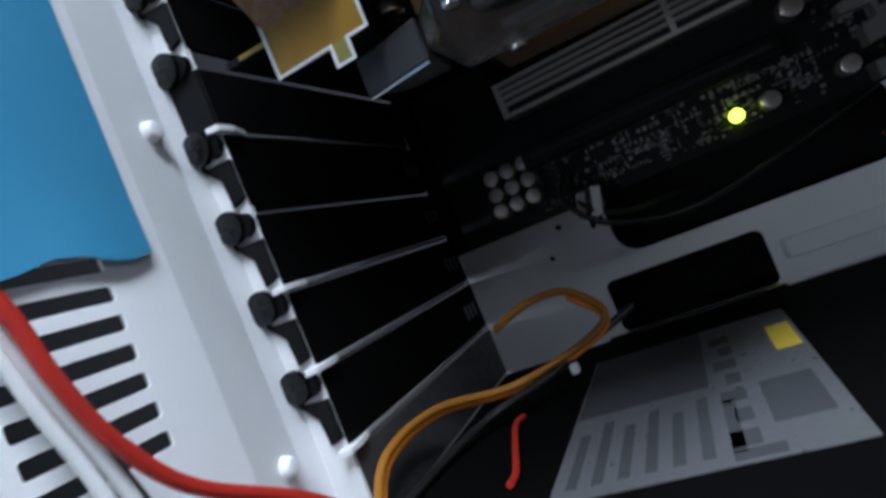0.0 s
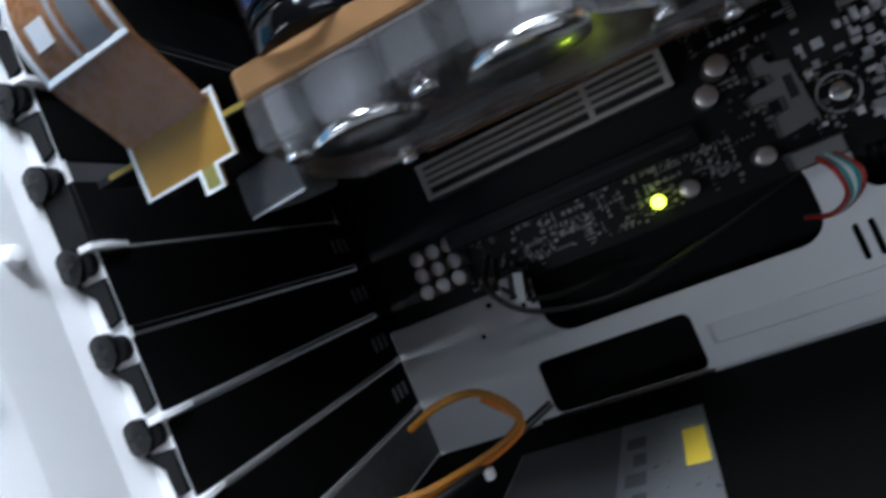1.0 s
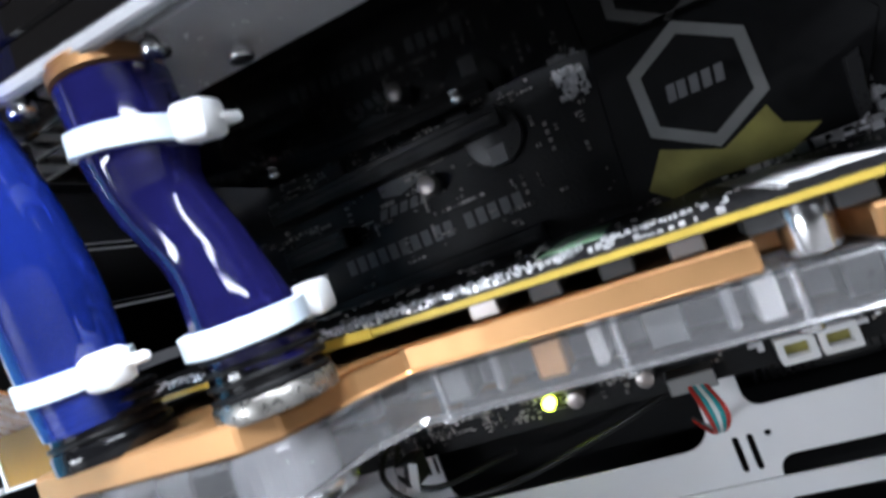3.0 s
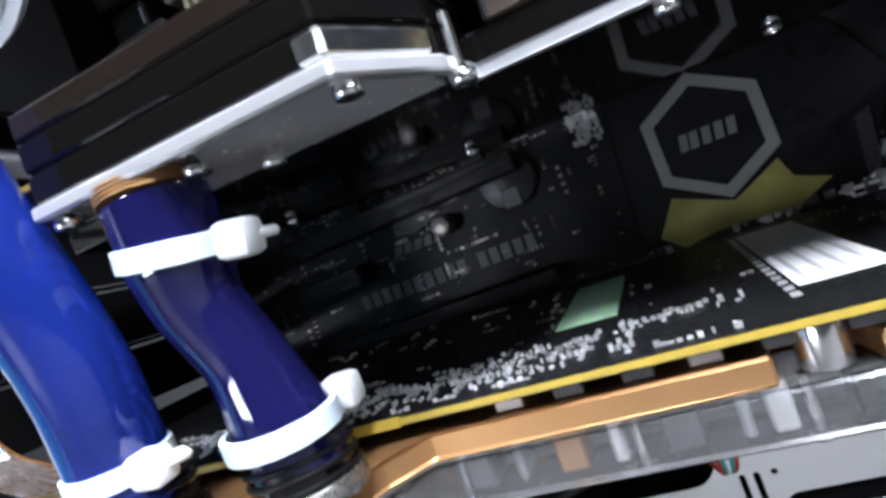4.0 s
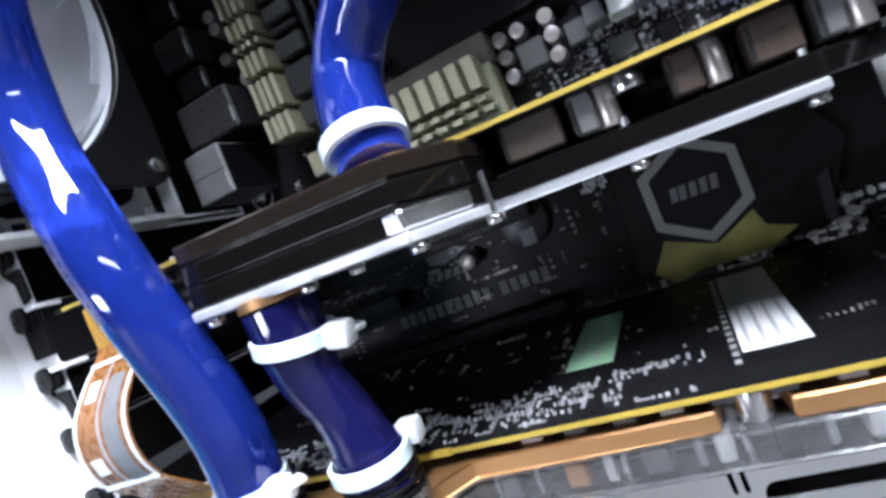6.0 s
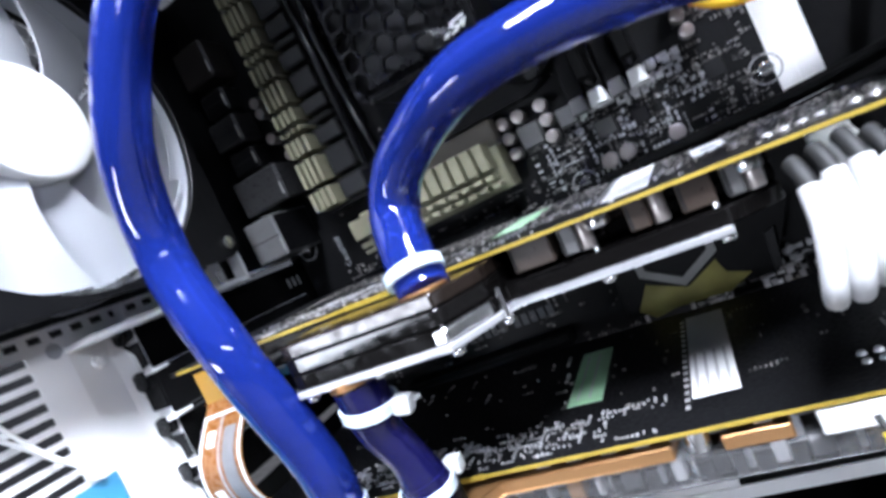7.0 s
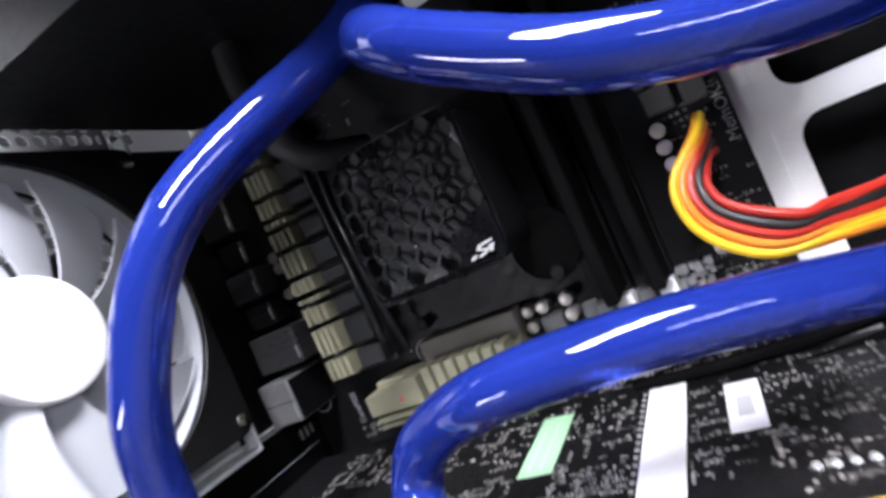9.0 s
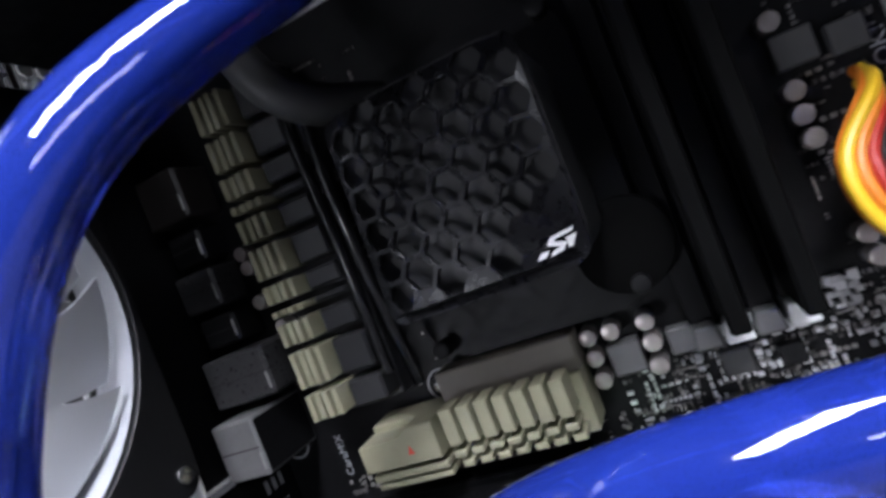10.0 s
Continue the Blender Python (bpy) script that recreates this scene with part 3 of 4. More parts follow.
cn = mpart("slot_latch", prism([(14.3, 4.7), (14.6, 4.75), (14.65, 4.4), (15.2, 4.3), (15.35, 2.4), (14.3, 2.25), (14.3, 2.9), (14.75, 2.95), (14.75, 3.4), (13.9, 3.45), (13.9, 3.75), (14.7, 3.85), (14.65, 4.15), (14.3, 4.2)], "y", -0.75, 0, 0.03), "latch_grey", "stepped grey plastic slot latch")
mpart("groove", box(14.85, 15.1, -0.765, -0.745, 3.2, 3.9), "rubber", parent=cn)
mpart("pin_row", box(13.4, 14.6, -0.55, 0, 5.55, 5.75, 0.02), "chip", "short pin row")
for k in range(5):
    mpart("pin", box(13.5 + 0.22 * k, 13.62 + 0.22 * k, -0.75, -0.5, 5.58, 5.72, 0.02), "white_plastic")
# prints on the board
bm = None
x = 5.0
for w in (0.44, 0.44, 0.44, 0.44, 0.44, 0.44, 0.44, 0.44, 0.44, 0.44, -0.35, 0.44, 0.44, 0.44, 0.44, 0.44):
    if w > 0:
        bm = box(x, x + w * 0.72, -0.012, 0.0, 8.3, 8.85, bm=bm)
    x += abs(w) * 1.03
mpart("print", bm, "print_dim", "row of plain grey printed bars")
bm = None
for i in range(5):
    bm = prism([(6.9 + 0.42 * i, 9.75), (7.2 + 0.42 * i, 9.75), (7.35 + 0.42 * i, 10.1), (7.05 + 0.42 * i, 10.1)], "y", -0.012, 0, bm=bm)
bm = prism([(7.3, 10.5), (8.0, 10.35), (8.9, 10.6), (8.8, 11.4), (8.3, 11.0), (8.0, 11.5), (7.7, 11.0), (7.2, 11.4)], "y", -0.012, 0, bm=bm)
mpart("print", bm, "print_dim", "plain grey printed emblem")
mpart("print", words("MemOK!", 0.62, 24.1, 20.8, -0.01, 90), "trace", "small white lettering")
mpart("print", words("CeraM!X", 0.46, 2.9, 14.6, -0.01, 90), "trace", "small white lettering")
# rear port blocks
for x0, x1, d, z0, z1, m in ((-0.1, 1.85, 3.1, 16.45, 18.65, "tin_dark"), (-0.2, 2.7, 2.3, 19.05, 20.95, "port_dark"), (-0.2, 1.5, 1.6, 21.3, 22.5, "black_plastic"), (-0.5, 1.35, 1.7, 22.85, 24.4, "port_dark"), (-0.4, 1.2, 1.4, 24.7, 26.0, "black_plastic"), (-0.4, 1.6, 1.9, 26.4, 28.4, "brown_dark")):
    p = mpart("port_block", box(x0, x1, -d, 0, z0, z1, 0.08), m, "metal port block at the board's rear edge")
    mpart("seam", box(x0 + 0.1, x1 - 0.05, -d - 0.01, -d, (z0 + z1) / 2 - 0.025, (z0 + z1) / 2 + 0.025), "rubber", parent=p)
    mpart("shield_spring", box(x1 - 0.16, x1 - 0.06, -d - 0.03, -d + 0.05, z0 + 0.25, z0 + 0.9, 0.02), "tin", parent=p)
    mpart("side_shell", box(x1 + 0.003, x1 + 0.04, -d + 0.1, -0.15, z0 + 0.1, z1 - 0.1, 0.015), "black_plastic" if m == "tin_dark" else m, parent=p)
# lower edge headers, lit lamp and screw
for x in (17.4, 18.5):
    h = mpart("header", plate([rounded(x, x + 1.0, 1.2, 1.95, 0.05, 2), rounded(x + 0.17, x + 0.83, 1.37, 1.78, 0.03, 2)], 0.8, "y", -0.4), "white_plastic", "white pin header")
    mpart("socket_floor", box(x + 0.17, x + 0.83, -0.3, -0.02, 1.37, 1.78), "yellow_film", parent=h)
mpart("header", box(14.2, 15.6, -0.9, 0, 1.2, 1.75, 0.04), "tin", "front panel pin header")
led = mpart("indicator_lamp", cyl(10.41, -0.3, 1.88, "y", 0.22, 0.5, 18, bevel=0.09), "led", "small round yellow-green lamp that is lit", True)
for x, z in ((16.2, 2.85), (15.9, 13.4), (7.99, 17.1), (24.0, 14.6), (0.7, 16.4)):
    w = mpart("mounting_screw", cyl(x, -0.12, z, "y", 0.3, 0.2, 18, bevel=0.06), "steel", "", True)
    mpart("screw_ring", plate([ngon(x, z, 0.62, 24), ngon(x, z, 0.54, 24)], 0.02, "y", -0.012), "trace", parent=w)


def scatter(n, x0, x1, z0, z1, y, depth, seed, up=False, lo=0.02, hi=0.075, keep=()):
    """Many tiny soldered parts on a board face, in rows and clusters, clear of the boxes in keep."""
    r = random.Random(seed)
    verts, faces = [], []
    while len(faces) < 6 * n:
        cx, cz = r.uniform(x0, x1), r.uniform(z0, z1)
        a, b = r.uniform(lo, hi), r.uniform(lo, hi)
        step, count, along = (a + b) * r.uniform(1.3, 2.2), r.choice((1, 1, 2, 3, 4, 6)), r.random() < 0.6
        for q in range(count):
            x, z = cx + (q * step if along else 0), cz + (0 if along else q * step)
            if not (x0 <= x <= x1 and z0 <= z <= z1) or any(k[0] <= x <= k[1] and k[2] <= z <= k[3] for k in keep):
                continue
            d, i = r.uniform(0.3, 1) * depth, len(verts)
            for dd in (0, d):
                for sx, sz in ((-1, -1), (1, -1), (1, 1), (-1, 1)):
                    u, v = x + sx * a, z + sz * b
                    verts.append((u, v, y + dd) if up else (u, y - dd, v))
            faces += [(i, i + 1, i + 2, i + 3), (i + 4, i + 7, i + 6, i + 5)] + [(i + k, i + 4 + k, i + 4 + (k + 1) % 4, i + (k + 1) % 4) for k in range(4)]
    me = bpy.data.meshes.new("tmp")
    me.from_pydata(verts, [], faces)
    bm = bmesh.new()
    bm.from_mesh(me)
    bpy.data.meshes.remove(me)
    return bm


for n, x0, x1, z0, z1, s in ((900, 12.8, 24.0, 1.6, 7.0, 1), (420, 3.4, 13.0, 1.4, 3.0, 2), (800, 13.8, 24.0, 12.4, 16.2, 3), (500, 21.2, 24.1, 16.0, 30.5, 4), (420, 2.6, 15.5, 11.6, 14.5, 5), (260, 1.0, 15.0, 7.6, 11.0, 6), (300, 2.4, 9.6, 17.2, 30.0, 7), (160, 10, 16.5, 17.9, 20.0, 8)):
    mpart("small_part_scatter", scatter(n, x0, x1, z0, z1, 0, 0.14, s), "smd", "scatter of tiny soldered parts", kind="stuff")


mpart("bright_part_scatter", scatter(620, 15.5, 24.0, 1.6, 7.6, 0, 0.2, 21, False, 0.04, 0.15, ((15.6, 18.2, 5.0, 7.4), (15.4, 17.1, 2.2, 3.5), (17.3, 19.6, 1.0, 2.1))), "bright_part", "soldered parts low on the board, brightened for strong light", kind="stuff")
mpart("bright_part_scatter", scatter(260, 14.2, 22.0, 12.6, 16.0, 0, 0.14, 22, False, 0.03, 0.1), "solder", "bright soldered parts below the memory", kind="stuff")
mpart("bright_part_scatter", scatter(70, 16.9, 21.4, 15.9, 16.9, 0, 0.5, 23, False, 0.05, 0.16), "solder", "bright metal parts at the memory slots' ends", kind="stuff")
mpart("bright_part_scatter", scatter(70, 14.4, 15.3, 10.9, 11.9, 0, 0.2, 31, False, 0.03, 0.11), "solder", "cluster of bright soldered parts", kind="stuff")
lq = mpart("controller_chip", box(16.0, 17.8, -0.2, -0.05, 5.3, 7.1, 0.04), "grey_plastic", "square black chip with silver leads")
for i in range(14):
    q = 0.12 * i
    for x0, z0, w, h in ((16.06 + q, 5.1, 0.07, 0.2), (16.06 + q, 7.1, 0.07, 0.2), (15.8, 5.36 + q, 0.2, 0.07), (17.8, 5.36 + q, 0.2, 0.07)):
        mpart("lead", box(x0, x0 + w, -0.09, -0.01, z0, z0 + h), "solder", parent=lq)
for x, z in ((19.6, 5.9), (21.3, 4.4), (22.6, 6.4), (19.2, 3.3)):
    mpart("port_socket", plate([rounded(x, x + 1.2, z, z + 0.8, 0.05, 2), rounded(x + 0.15, x + 1.05, z + 0.18, z + 0.62, 0.03, 2)], 0.9, "y", -0.45), "black_plastic", "small black drive socket")

# ---- graphics cards ----
KEEP = ((13.2, 14.7, -8.8, -2.6), (17.3, 19.1, -10.0, -2.0), (20.2, 21.5, -7.1, -2.9), (15.0, 21.8, -10.5, -9.3), (4.0, 12.0, -7.4, -5.6))


def graphics_card(z0, droop, upper):
    label = "black graphics card with a dark water block and silver bolts" if upper else "black graphics card with a copper and clear acrylic water block"
    g = base("graphics_card", label, "graphics card", 0, 0, z0, "graphics cards", rx=droop, ry=2.06)
    pcb = part("circuit_board", box(0.2, 26.3, -10.95, -1.2, -0.16, 0.0), M["pcb"], g)
    part("cut_edge", box(0.6, 26.3, -10.99, -10.952, -0.13, -0.02), M["edge"], pcb, "bright yellow cut edge of the board")
    part("cut_edge", box(9.0, 11.0, -11.04, -10.952, -0.15, 0.02), M["edge"], pcb)
    br = part("bracket", box(-0.95, -0.85, -10.6, 0.3, -1.5, 0.45, 0.02), M["black_steel"], g)
    part("tab", box(-1.8, -0.85, -10.75, -10.6, -1.2, 0.4, 0.03), M["black_steel"], br)
    part("small_part_scatter", scatter(1500 if upper else 260, 3.0, 25.5, -10.4, -2.0, 0.0, 0.1, 11 + upper, True, 0.02, 0.075, KEEP), M["smd"], g, "tiny soldered parts on the back of the board", "stuff")
    part("solder_scatter", scatter(700, 3.0, 20 if upper else 17.0, -10.7, -7.6 if upper else -8.6, 0.0, 0.1, 15 + upper, True, 0.02, 0.05, KEEP), M["solder"], g, "bright solder joints", "stuff")
    dy = 0.0 if upper else -0.4
    gl = part("green_label", box(13.3, 14.6, -7.3 + dy, -2.7 + dy / 2, 0.004, 0.016), M["green_label"], g, "narrow pale green sticker")
    for i in range(2):
        part("print_bar", box(13.6 + 0.45 * i, 13.68 + 0.45 * i, -6.9 + dy, -3.2 + dy / 2, 0.016, 0.02), M["label_mid"], gl)
    lb = part("white_label", box(17.6, 19.0, -9.9 if upper else -9.2, -2.1, 0.004, 0.016), M["white_label"], g, "long white sticker with grey bars")
    for i in range(0 if upper else 4):
        part("print_bar", box(17.75 + 0.32 * i, 17.85 + 0.32 * i, -9.15, -5.9, 0.016, 0.02), M["label_mid"], lb)
    for i in range(16):
        part("edge_dot", box(17.38, 17.52, -9.8 + 0.48 * i, -9.6 + 0.48 * i, 0.0, 0.03), M["solder"], lb)
    if upper:
        sl = part("white_label", box(20.3, 21.4, -6.9, -3.2, 0.004, 0.016), M["white_label"], g, "small white sticker with a grey square")
        part("print_bar", box(20.6, 21.1, -5.9, -4.4, 0.016, 0.02), M["label_mid"], sl)
    for i in range(8):
        for j in range(2 if not upper else 1):
            x = 22.15 + 0.42 * i + 0.35 * (i > 3)
            part("power_joint", cyl(x, -9.4 + 0.5 * j, 0.05, "z", 0.14, 0.1, 12, 0.1), M["solder"], g, "", smooth=True)
    if upper:
        outline = [(4.6, -2.2), (4.6, -10.4), (8.0, -10.6), (8.05, -13.55), (13.3, -13.55), (14.2, -11.9), (14.3, -10.75), (20.6, -10.75), (22.0, -9.8), (22.0, -2.2)]
        inner = outline[:6] + [(14.3, -9.3), (22.0, -9.3), (22.0, -2.2)]
        wb = part("water_block", prism(inner, "z", -0.62, -0.2, 0.05), M["bronze"], g, "dark bronze block plate")
        part("middle_layer", prism(inner, "z", -1.12, -0.64, 0.05), M["smoke"], wb, "smoked glossy layer")
        part("cover", prism(outline, "z", -1.62, -1.14, 0.05), M["smoke"], wb, "smoked glossy cover")
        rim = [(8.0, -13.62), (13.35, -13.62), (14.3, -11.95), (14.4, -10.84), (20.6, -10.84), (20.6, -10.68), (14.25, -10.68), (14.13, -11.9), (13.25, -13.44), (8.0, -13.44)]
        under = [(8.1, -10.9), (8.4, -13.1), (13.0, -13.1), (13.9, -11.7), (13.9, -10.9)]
        # Pale plate puts the acrylic's edge-lit brightness into its colour.
        part("underside", prism(under, "z", -1.74, -1.625, 0.02), M["frost"], wb, "underside plate, pale for the edge-lit acrylic")
        # Rim strip and corner cap are added to show the edge's lamp reflection.
        part("bright_rim", prism(rim, "z", -1.86, -1.63, 0.04), M["edge_glint"], wb, "rim strip added for the bright edge reflection")
        part("corner_cap", prism([(12.9, -13.58), (13.34, -13.6), (14.2, -12.0), (13.8, -12.0)], "z", -1.6, -1.2, 0.06), M["steel"], wb, "steel cap for the corner's bright reflection")
    else:
        outline = [(4.6, -7.8), (4.6, -10.4), (5.3, -11.4), (5.6, -13.2), (9.7, -13.2), (10.2, -12.9), (10.7, -11.6), (11.3, -10.85), (22.3, -10.75), (22.3, -6.4), (14.5, -6.6), (12.0, -7.8)]
        plate_line = [(4.6, -2.2), (4.6, -10.4), (5.3, -11.4), (5.6, -13.15), (9.7, -13.15), (10.2, -12.85), (10.7, -11.55), (11.3, -10.8), (16.75, -10.8), (16.85, -9.3), (18.0, -9.3), (18.1, -10.8), (19.9, -10.8), (20.0, -2.2)]
        wb = part("water_block", prism(plate_line, "z", -0.92, -0.46, 0.05), M["copper"], g, "bare copper block plate")
        part("cover", prism(outline, "z", -1.78, -0.94, 0.1), M["acrylic"], wb, "clear acrylic cover")
        part("end_socket", box(20.5, 22.1, -11.1, -9.4, -0.85, -0.22, 0.05), M["white_plastic"], g, "white plastic socket at the card's end")
        for x0, x1, y0, y1 in ((6.0, 9.4, -9.5, -9.2), (12.5, 21.0, -7.4, -7.2), (11.5, 20.0, -9.0, -8.7)):
            part("channel_wall", box(x0, x1, y0, y1, -1.7, -0.96, 0.05), M["frost"], wb)
        # Added ribs stand in for the bright and dark streaks in the acrylic.
        for x, w, m in ((11.7, 0.5, "tin_dark"), (12.6, 0.15, "frost"), (13.3, 0.5, "copper"), (14.2, 0.22, "white_plastic"), (15.0, 0.6, "tin_dark"), (16.1, 0.18, "frost"), (16.5, 0.35, "white_plastic"), (17.6, 0.5, "port_dark"), (18.5, 0.2, "frost"), (19.2, 0.4, "white_plastic"), (20.1, 0.6, "tin_dark"), (21.2, 0.2, "frost")):
            part("channel_rib", box(x, x + w, -10.6, -9.6, -1.62, -0.96, 0.05), M[m], wb)
        end = part("cover_end", prism([(2.7, -9.9), (4.55, -10.5), (4.55, -9.0), (3.5, -9.0)], "z", -1.9, -0.95, 0.06), M["sill_grey"], wb, "dull grey end of the cover")
        part("end_edge", prism([(2.8, -9.93), (4.55, -10.5), (4.55, -10.42), (2.85, -9.85)], "z", -1.97, -1.905), M["edge_glint"], end)
        for x, w, m in ((5.9, 0.4, "frost"), (7.9, 0.7, "tin_dark")):
            part("channel_rib", box(x, x + w, -12.95, -11.2, -1.6, -0.96, 0.05), M[m], wb)
    for x, y in ((8.3, -13.3), (9.6, -13.25), (10.6, -13.0), (11.05, -11.75), (13.3, -13.2), (14.35, -11.6), (17.2, -10.6), (20.4, -10.4), (6.0, -4.0), (12.0, -3.4), (20.0, -3.4)) if upper else ((5.9, -12.6), (8.2, -12.8), (11.6, -10.4), (14.6, -10.3), (17.1, -10.3), (21.9, -10.2), (6.0, -8.2), (13.0, -7.8), (20.0, -7.0)):
        b = part("bolt", cyl(x, y, (-1.96 if y < -10.2 else -1.7) if upper else -1.86, "z", 0.21, 0.2, 16, bevel=0.05), M["steel"], wb, "bright steel cap bolt", smooth=True)
        part("shaft", cyl(x, y, -1.4, "z", 0.09, 0.85, 10), M["steel"], b)
    for x, y, h in ((21.4, -10.35, 0.34), (17.45, -10.4, 0.34 if upper else 0.72), (3.9, -9.9, 0.34)):
        part("standoff", cyl(x, y, -0.16 - h / 2, "z", 0.36, h, 16, bevel=0.03), M["steel"], g, "round steel standoff", smooth=True)
    if upper:
        for x, w, m in ((14.7, 1.3, "component_brown"), (16.25, 0.5, "tin_dark"), (18.2, 0.6, "component_brown"), (19.6, 0.9, "component_brown"), (20.75, 0.45, "tin_dark")):
            c = part("component", box(x, x + w, -10.55, -9.6, -1.0, -0.162, 0.05), M[m], g)
            part("end_cap", box(x + 0.03, x + 0.12, -10.57, -9.6, -0.95, -0.25, 0.02), M["chip"], c)
        for x in (16.95, 19.05, 21.45):
            part("capacitor", cyl(x, -10.2, -0.6, "z", 0.24, 0.86, 18, bevel=0.04), M["cap_top"], g, "small silver capacitor", smooth=True)
    else:
        for k in range(9):
            x = 12.6 + 1.05 * k + rnd.uniform(-0.1, 0.1)
            part("component", box(x, x + 0.5, -10.6, -9.8, -0.44, -0.162, 0.03), M["grey_chip" if k % 3 else "cap_top"], g)
    return g, wb


up_card, up_block = graphics_card(13.78, 0.0, True)
lo_card, lo_block = graphics_card(7.42, 1.3, False)
for i, x in enumerate((7.0, 9.6)):
    part("plug", cyl(x, -12.2, -1.9, "z", 0.95, 0.24, 28, bevel=0.1), M["steel"], lo_block, "large bright steel plug", smooth=True)
    part("thread", cyl(x, -12.2, -1.36, "z", 0.62, 0.8, 24), M["frost"], lo_block)
for k, zz in ((1, 15.2), (4, 9.1)):
    th = base("slot_screw", "black thumb screw holding a card bracket", "screw", -1.0, -10.6, S1 - 2.032 * k, "slot screws")
    screw(th, 0)

# ---- coolant tubes ----
TUBE_A = [(6.9, -12.8, 7.0), (6.95, -12.9, 8.0), (7.2, -13.3, 9.8), (6.8, -14.1, 13.7), (5.75, -13.7, 17.5), (7.15, -14.1, 21.3), (9.7, -12.6, 25.6), (13.8, -7.2, 29.3), (15.5, -5.0, 31.8)]
TUBE_B = [(14.4, -4.2, 30.2), (15.3, -7.4, 28.9), (16.1, -10.2, 27.7), (17.2, -12.0, 26.7), (18.7, -12.35, 25.6), (21.7, -12.3, 23.95), (25.7, -10.9, 23.2), (30.2, -9.7, 23.5), (34.0, -9.0, 24.0)]
TUBE_C = [(12.65, -12.4, 13.0), (12.3, -11.7, 14.2), (12.1, -10.8, 15.6), (13.3, -11.0, 16.9), (16.4, -11.9, 17.9), (20.6, -11.0, 17.8), (25.0, -8.9, 16.9), (29.0, -6.6, 16.0), (34.0, -5.0, 15.6)]
TUBE_D = [(9.5, -12.85, 11.4), (9.5, -12.8, 10.5), (9.48, -12.72, 9.7), (9.75, -12.52, 8.7), (9.85, -12.4, 7.8), (9.85, -12.2, 6.9)]


def coolant_tube(points, label, rr=0.8, radii=None, m="tube"):
    x, y, z = points[0]
    th = base("coolant_tube", label, "tube", x, y, z, "coolant tubes")
    o = Matrix.Translation((-x * CM, -y * CM, -z * CM))
    part("hose", sweep(points, rr, 28, 10, radii), M[m], th, "", "", o, True)
    return th, o


def zip_tie(th, o, c, axis, r, head):
    d = Vector(axis).normalized()
    turn = Vector((0, 0, 1)).rotation_difference(d).to_matrix().to_4x4()
    bm = bmesh.new()
    for k in range(32):
        a, b = 2 * math.pi * k / 32, 2 * math.pi * (k + 1) / 32
        q = [bm.verts.new((rr * math.cos(t), rr * math.sin(t), h)) for t in (a, b) for rr, h in ((r, -0.19), (r + 0.1, -0.16), (r + 0.1, 0.16), (r, 0.19))]
        for i in range(3):
            bm.faces.new((q[i], q[i + 1], q[i + 5], q[i + 4]))
    bmesh.ops.remove_doubles(bm, verts=bm.verts, dist=1e-4)
    bm.transform(Matrix.Translation(c) @ turn)
    tie = part("zip_tie", bm, M["tie_band"], th, "white nylon tie", "", o, True)
    hx = Vector((math.cos(radians(head)), math.sin(radians(head)), 0))
    bm = box(-0.3, 0.3, -0.27, 0.27, -0.28, 0.28, 0.12, seg=2)
    bm.transform(Matrix.Translation(c) @ turn @ Matrix.Translation(hx * (r + 0.34)))
    part("tie_head", bm, M["tie"], tie, smooth=True)
    bm = box(-0.08, 0.55, -0.2, 0.2, -0.08, 0.08, 0.05)
    bm.transform(Matrix.Translation(c) @ turn @ Matrix.Translation(hx * (r + 0.4)) @ Matrix.Rotation(radians(head + 75), 4, "Z"))
    part("tie_tail", bm, M["tie"], tie)


def fitting(th, o, c, r=0.72, h=1.0, m="gloss_black"):
    f = part("fitting", cyl(c[0], c[1], c[2], "z", r, h, 28, bevel=0.06), M[m], th, "ribbed fitting", "", o, True)
    for k in range(4):
        part("ring", cyl(c[0], c[1], c[2] - h / 2 + (k + 0.5) * h / 4, "z", r + 0.06, h / 9, 28, bevel=0.03), M["black_plastic" if m == "gloss_black" else m], f, smooth=True)


ta, o = coolant_tube(TUBE_A, "long translucent blue coolant tube rising from the lower card", 0.8, lambda u: 0.94 + 0.06 * min(1, u * 12))
zip_tie(ta, o, (6.9, -12.85, 7.75), (0.08, -0.1, 1), 0.77, -18)
fitting(ta, o, (6.85, -12.6, 7.05), 0.82, 0.7)
part("collar", cyl(6.85, -12.55, 6.55, "z", 0.92, 0.36, 28, bevel=0.06), M["gloss_black"], ta, "", "", o, True)
tb, o2 = coolant_tube(TUBE_B, "glossy blue coolant tube under the radiator")
part("collar", cyl(14.4, -4.2, 30.6, "z", 0.95, 1.0, 28, bevel=0.1), M["gloss_black"], tb, "black collar", "", o2, True)
tc, o3 = coolant_tube(TUBE_C, "glossy blue coolant tube bending away from the upper card")
zip_tie(tc, o3, (12.55, -12.3, 13.65), (-0.2, 0.35, 1), 0.82, 100)
fitting(tc, o3, (12.65, -12.45, 13.05), 0.7, 0.3, "copper")
td, o4 = coolant_tube(TUBE_D, "short blue coolant tube joining the two cards", 0.8, lambda u: 1.0 - 0.2 * math.sin(math.pi * min(1, max(0, (u - 0.25) / 0.6))), "tube_shaded")
zip_tie(td, o4, (9.5, -12.75, 10.58), (0.2, -0.1, 1), 0.83, -4)
zip_tie(td, o4, (9.85, -12.4, 7.5), (0.06, -0.1, 1), 0.83, 62)
fitting(td, o4, (9.8, -12.2, 6.9), 0.84, 0.8)
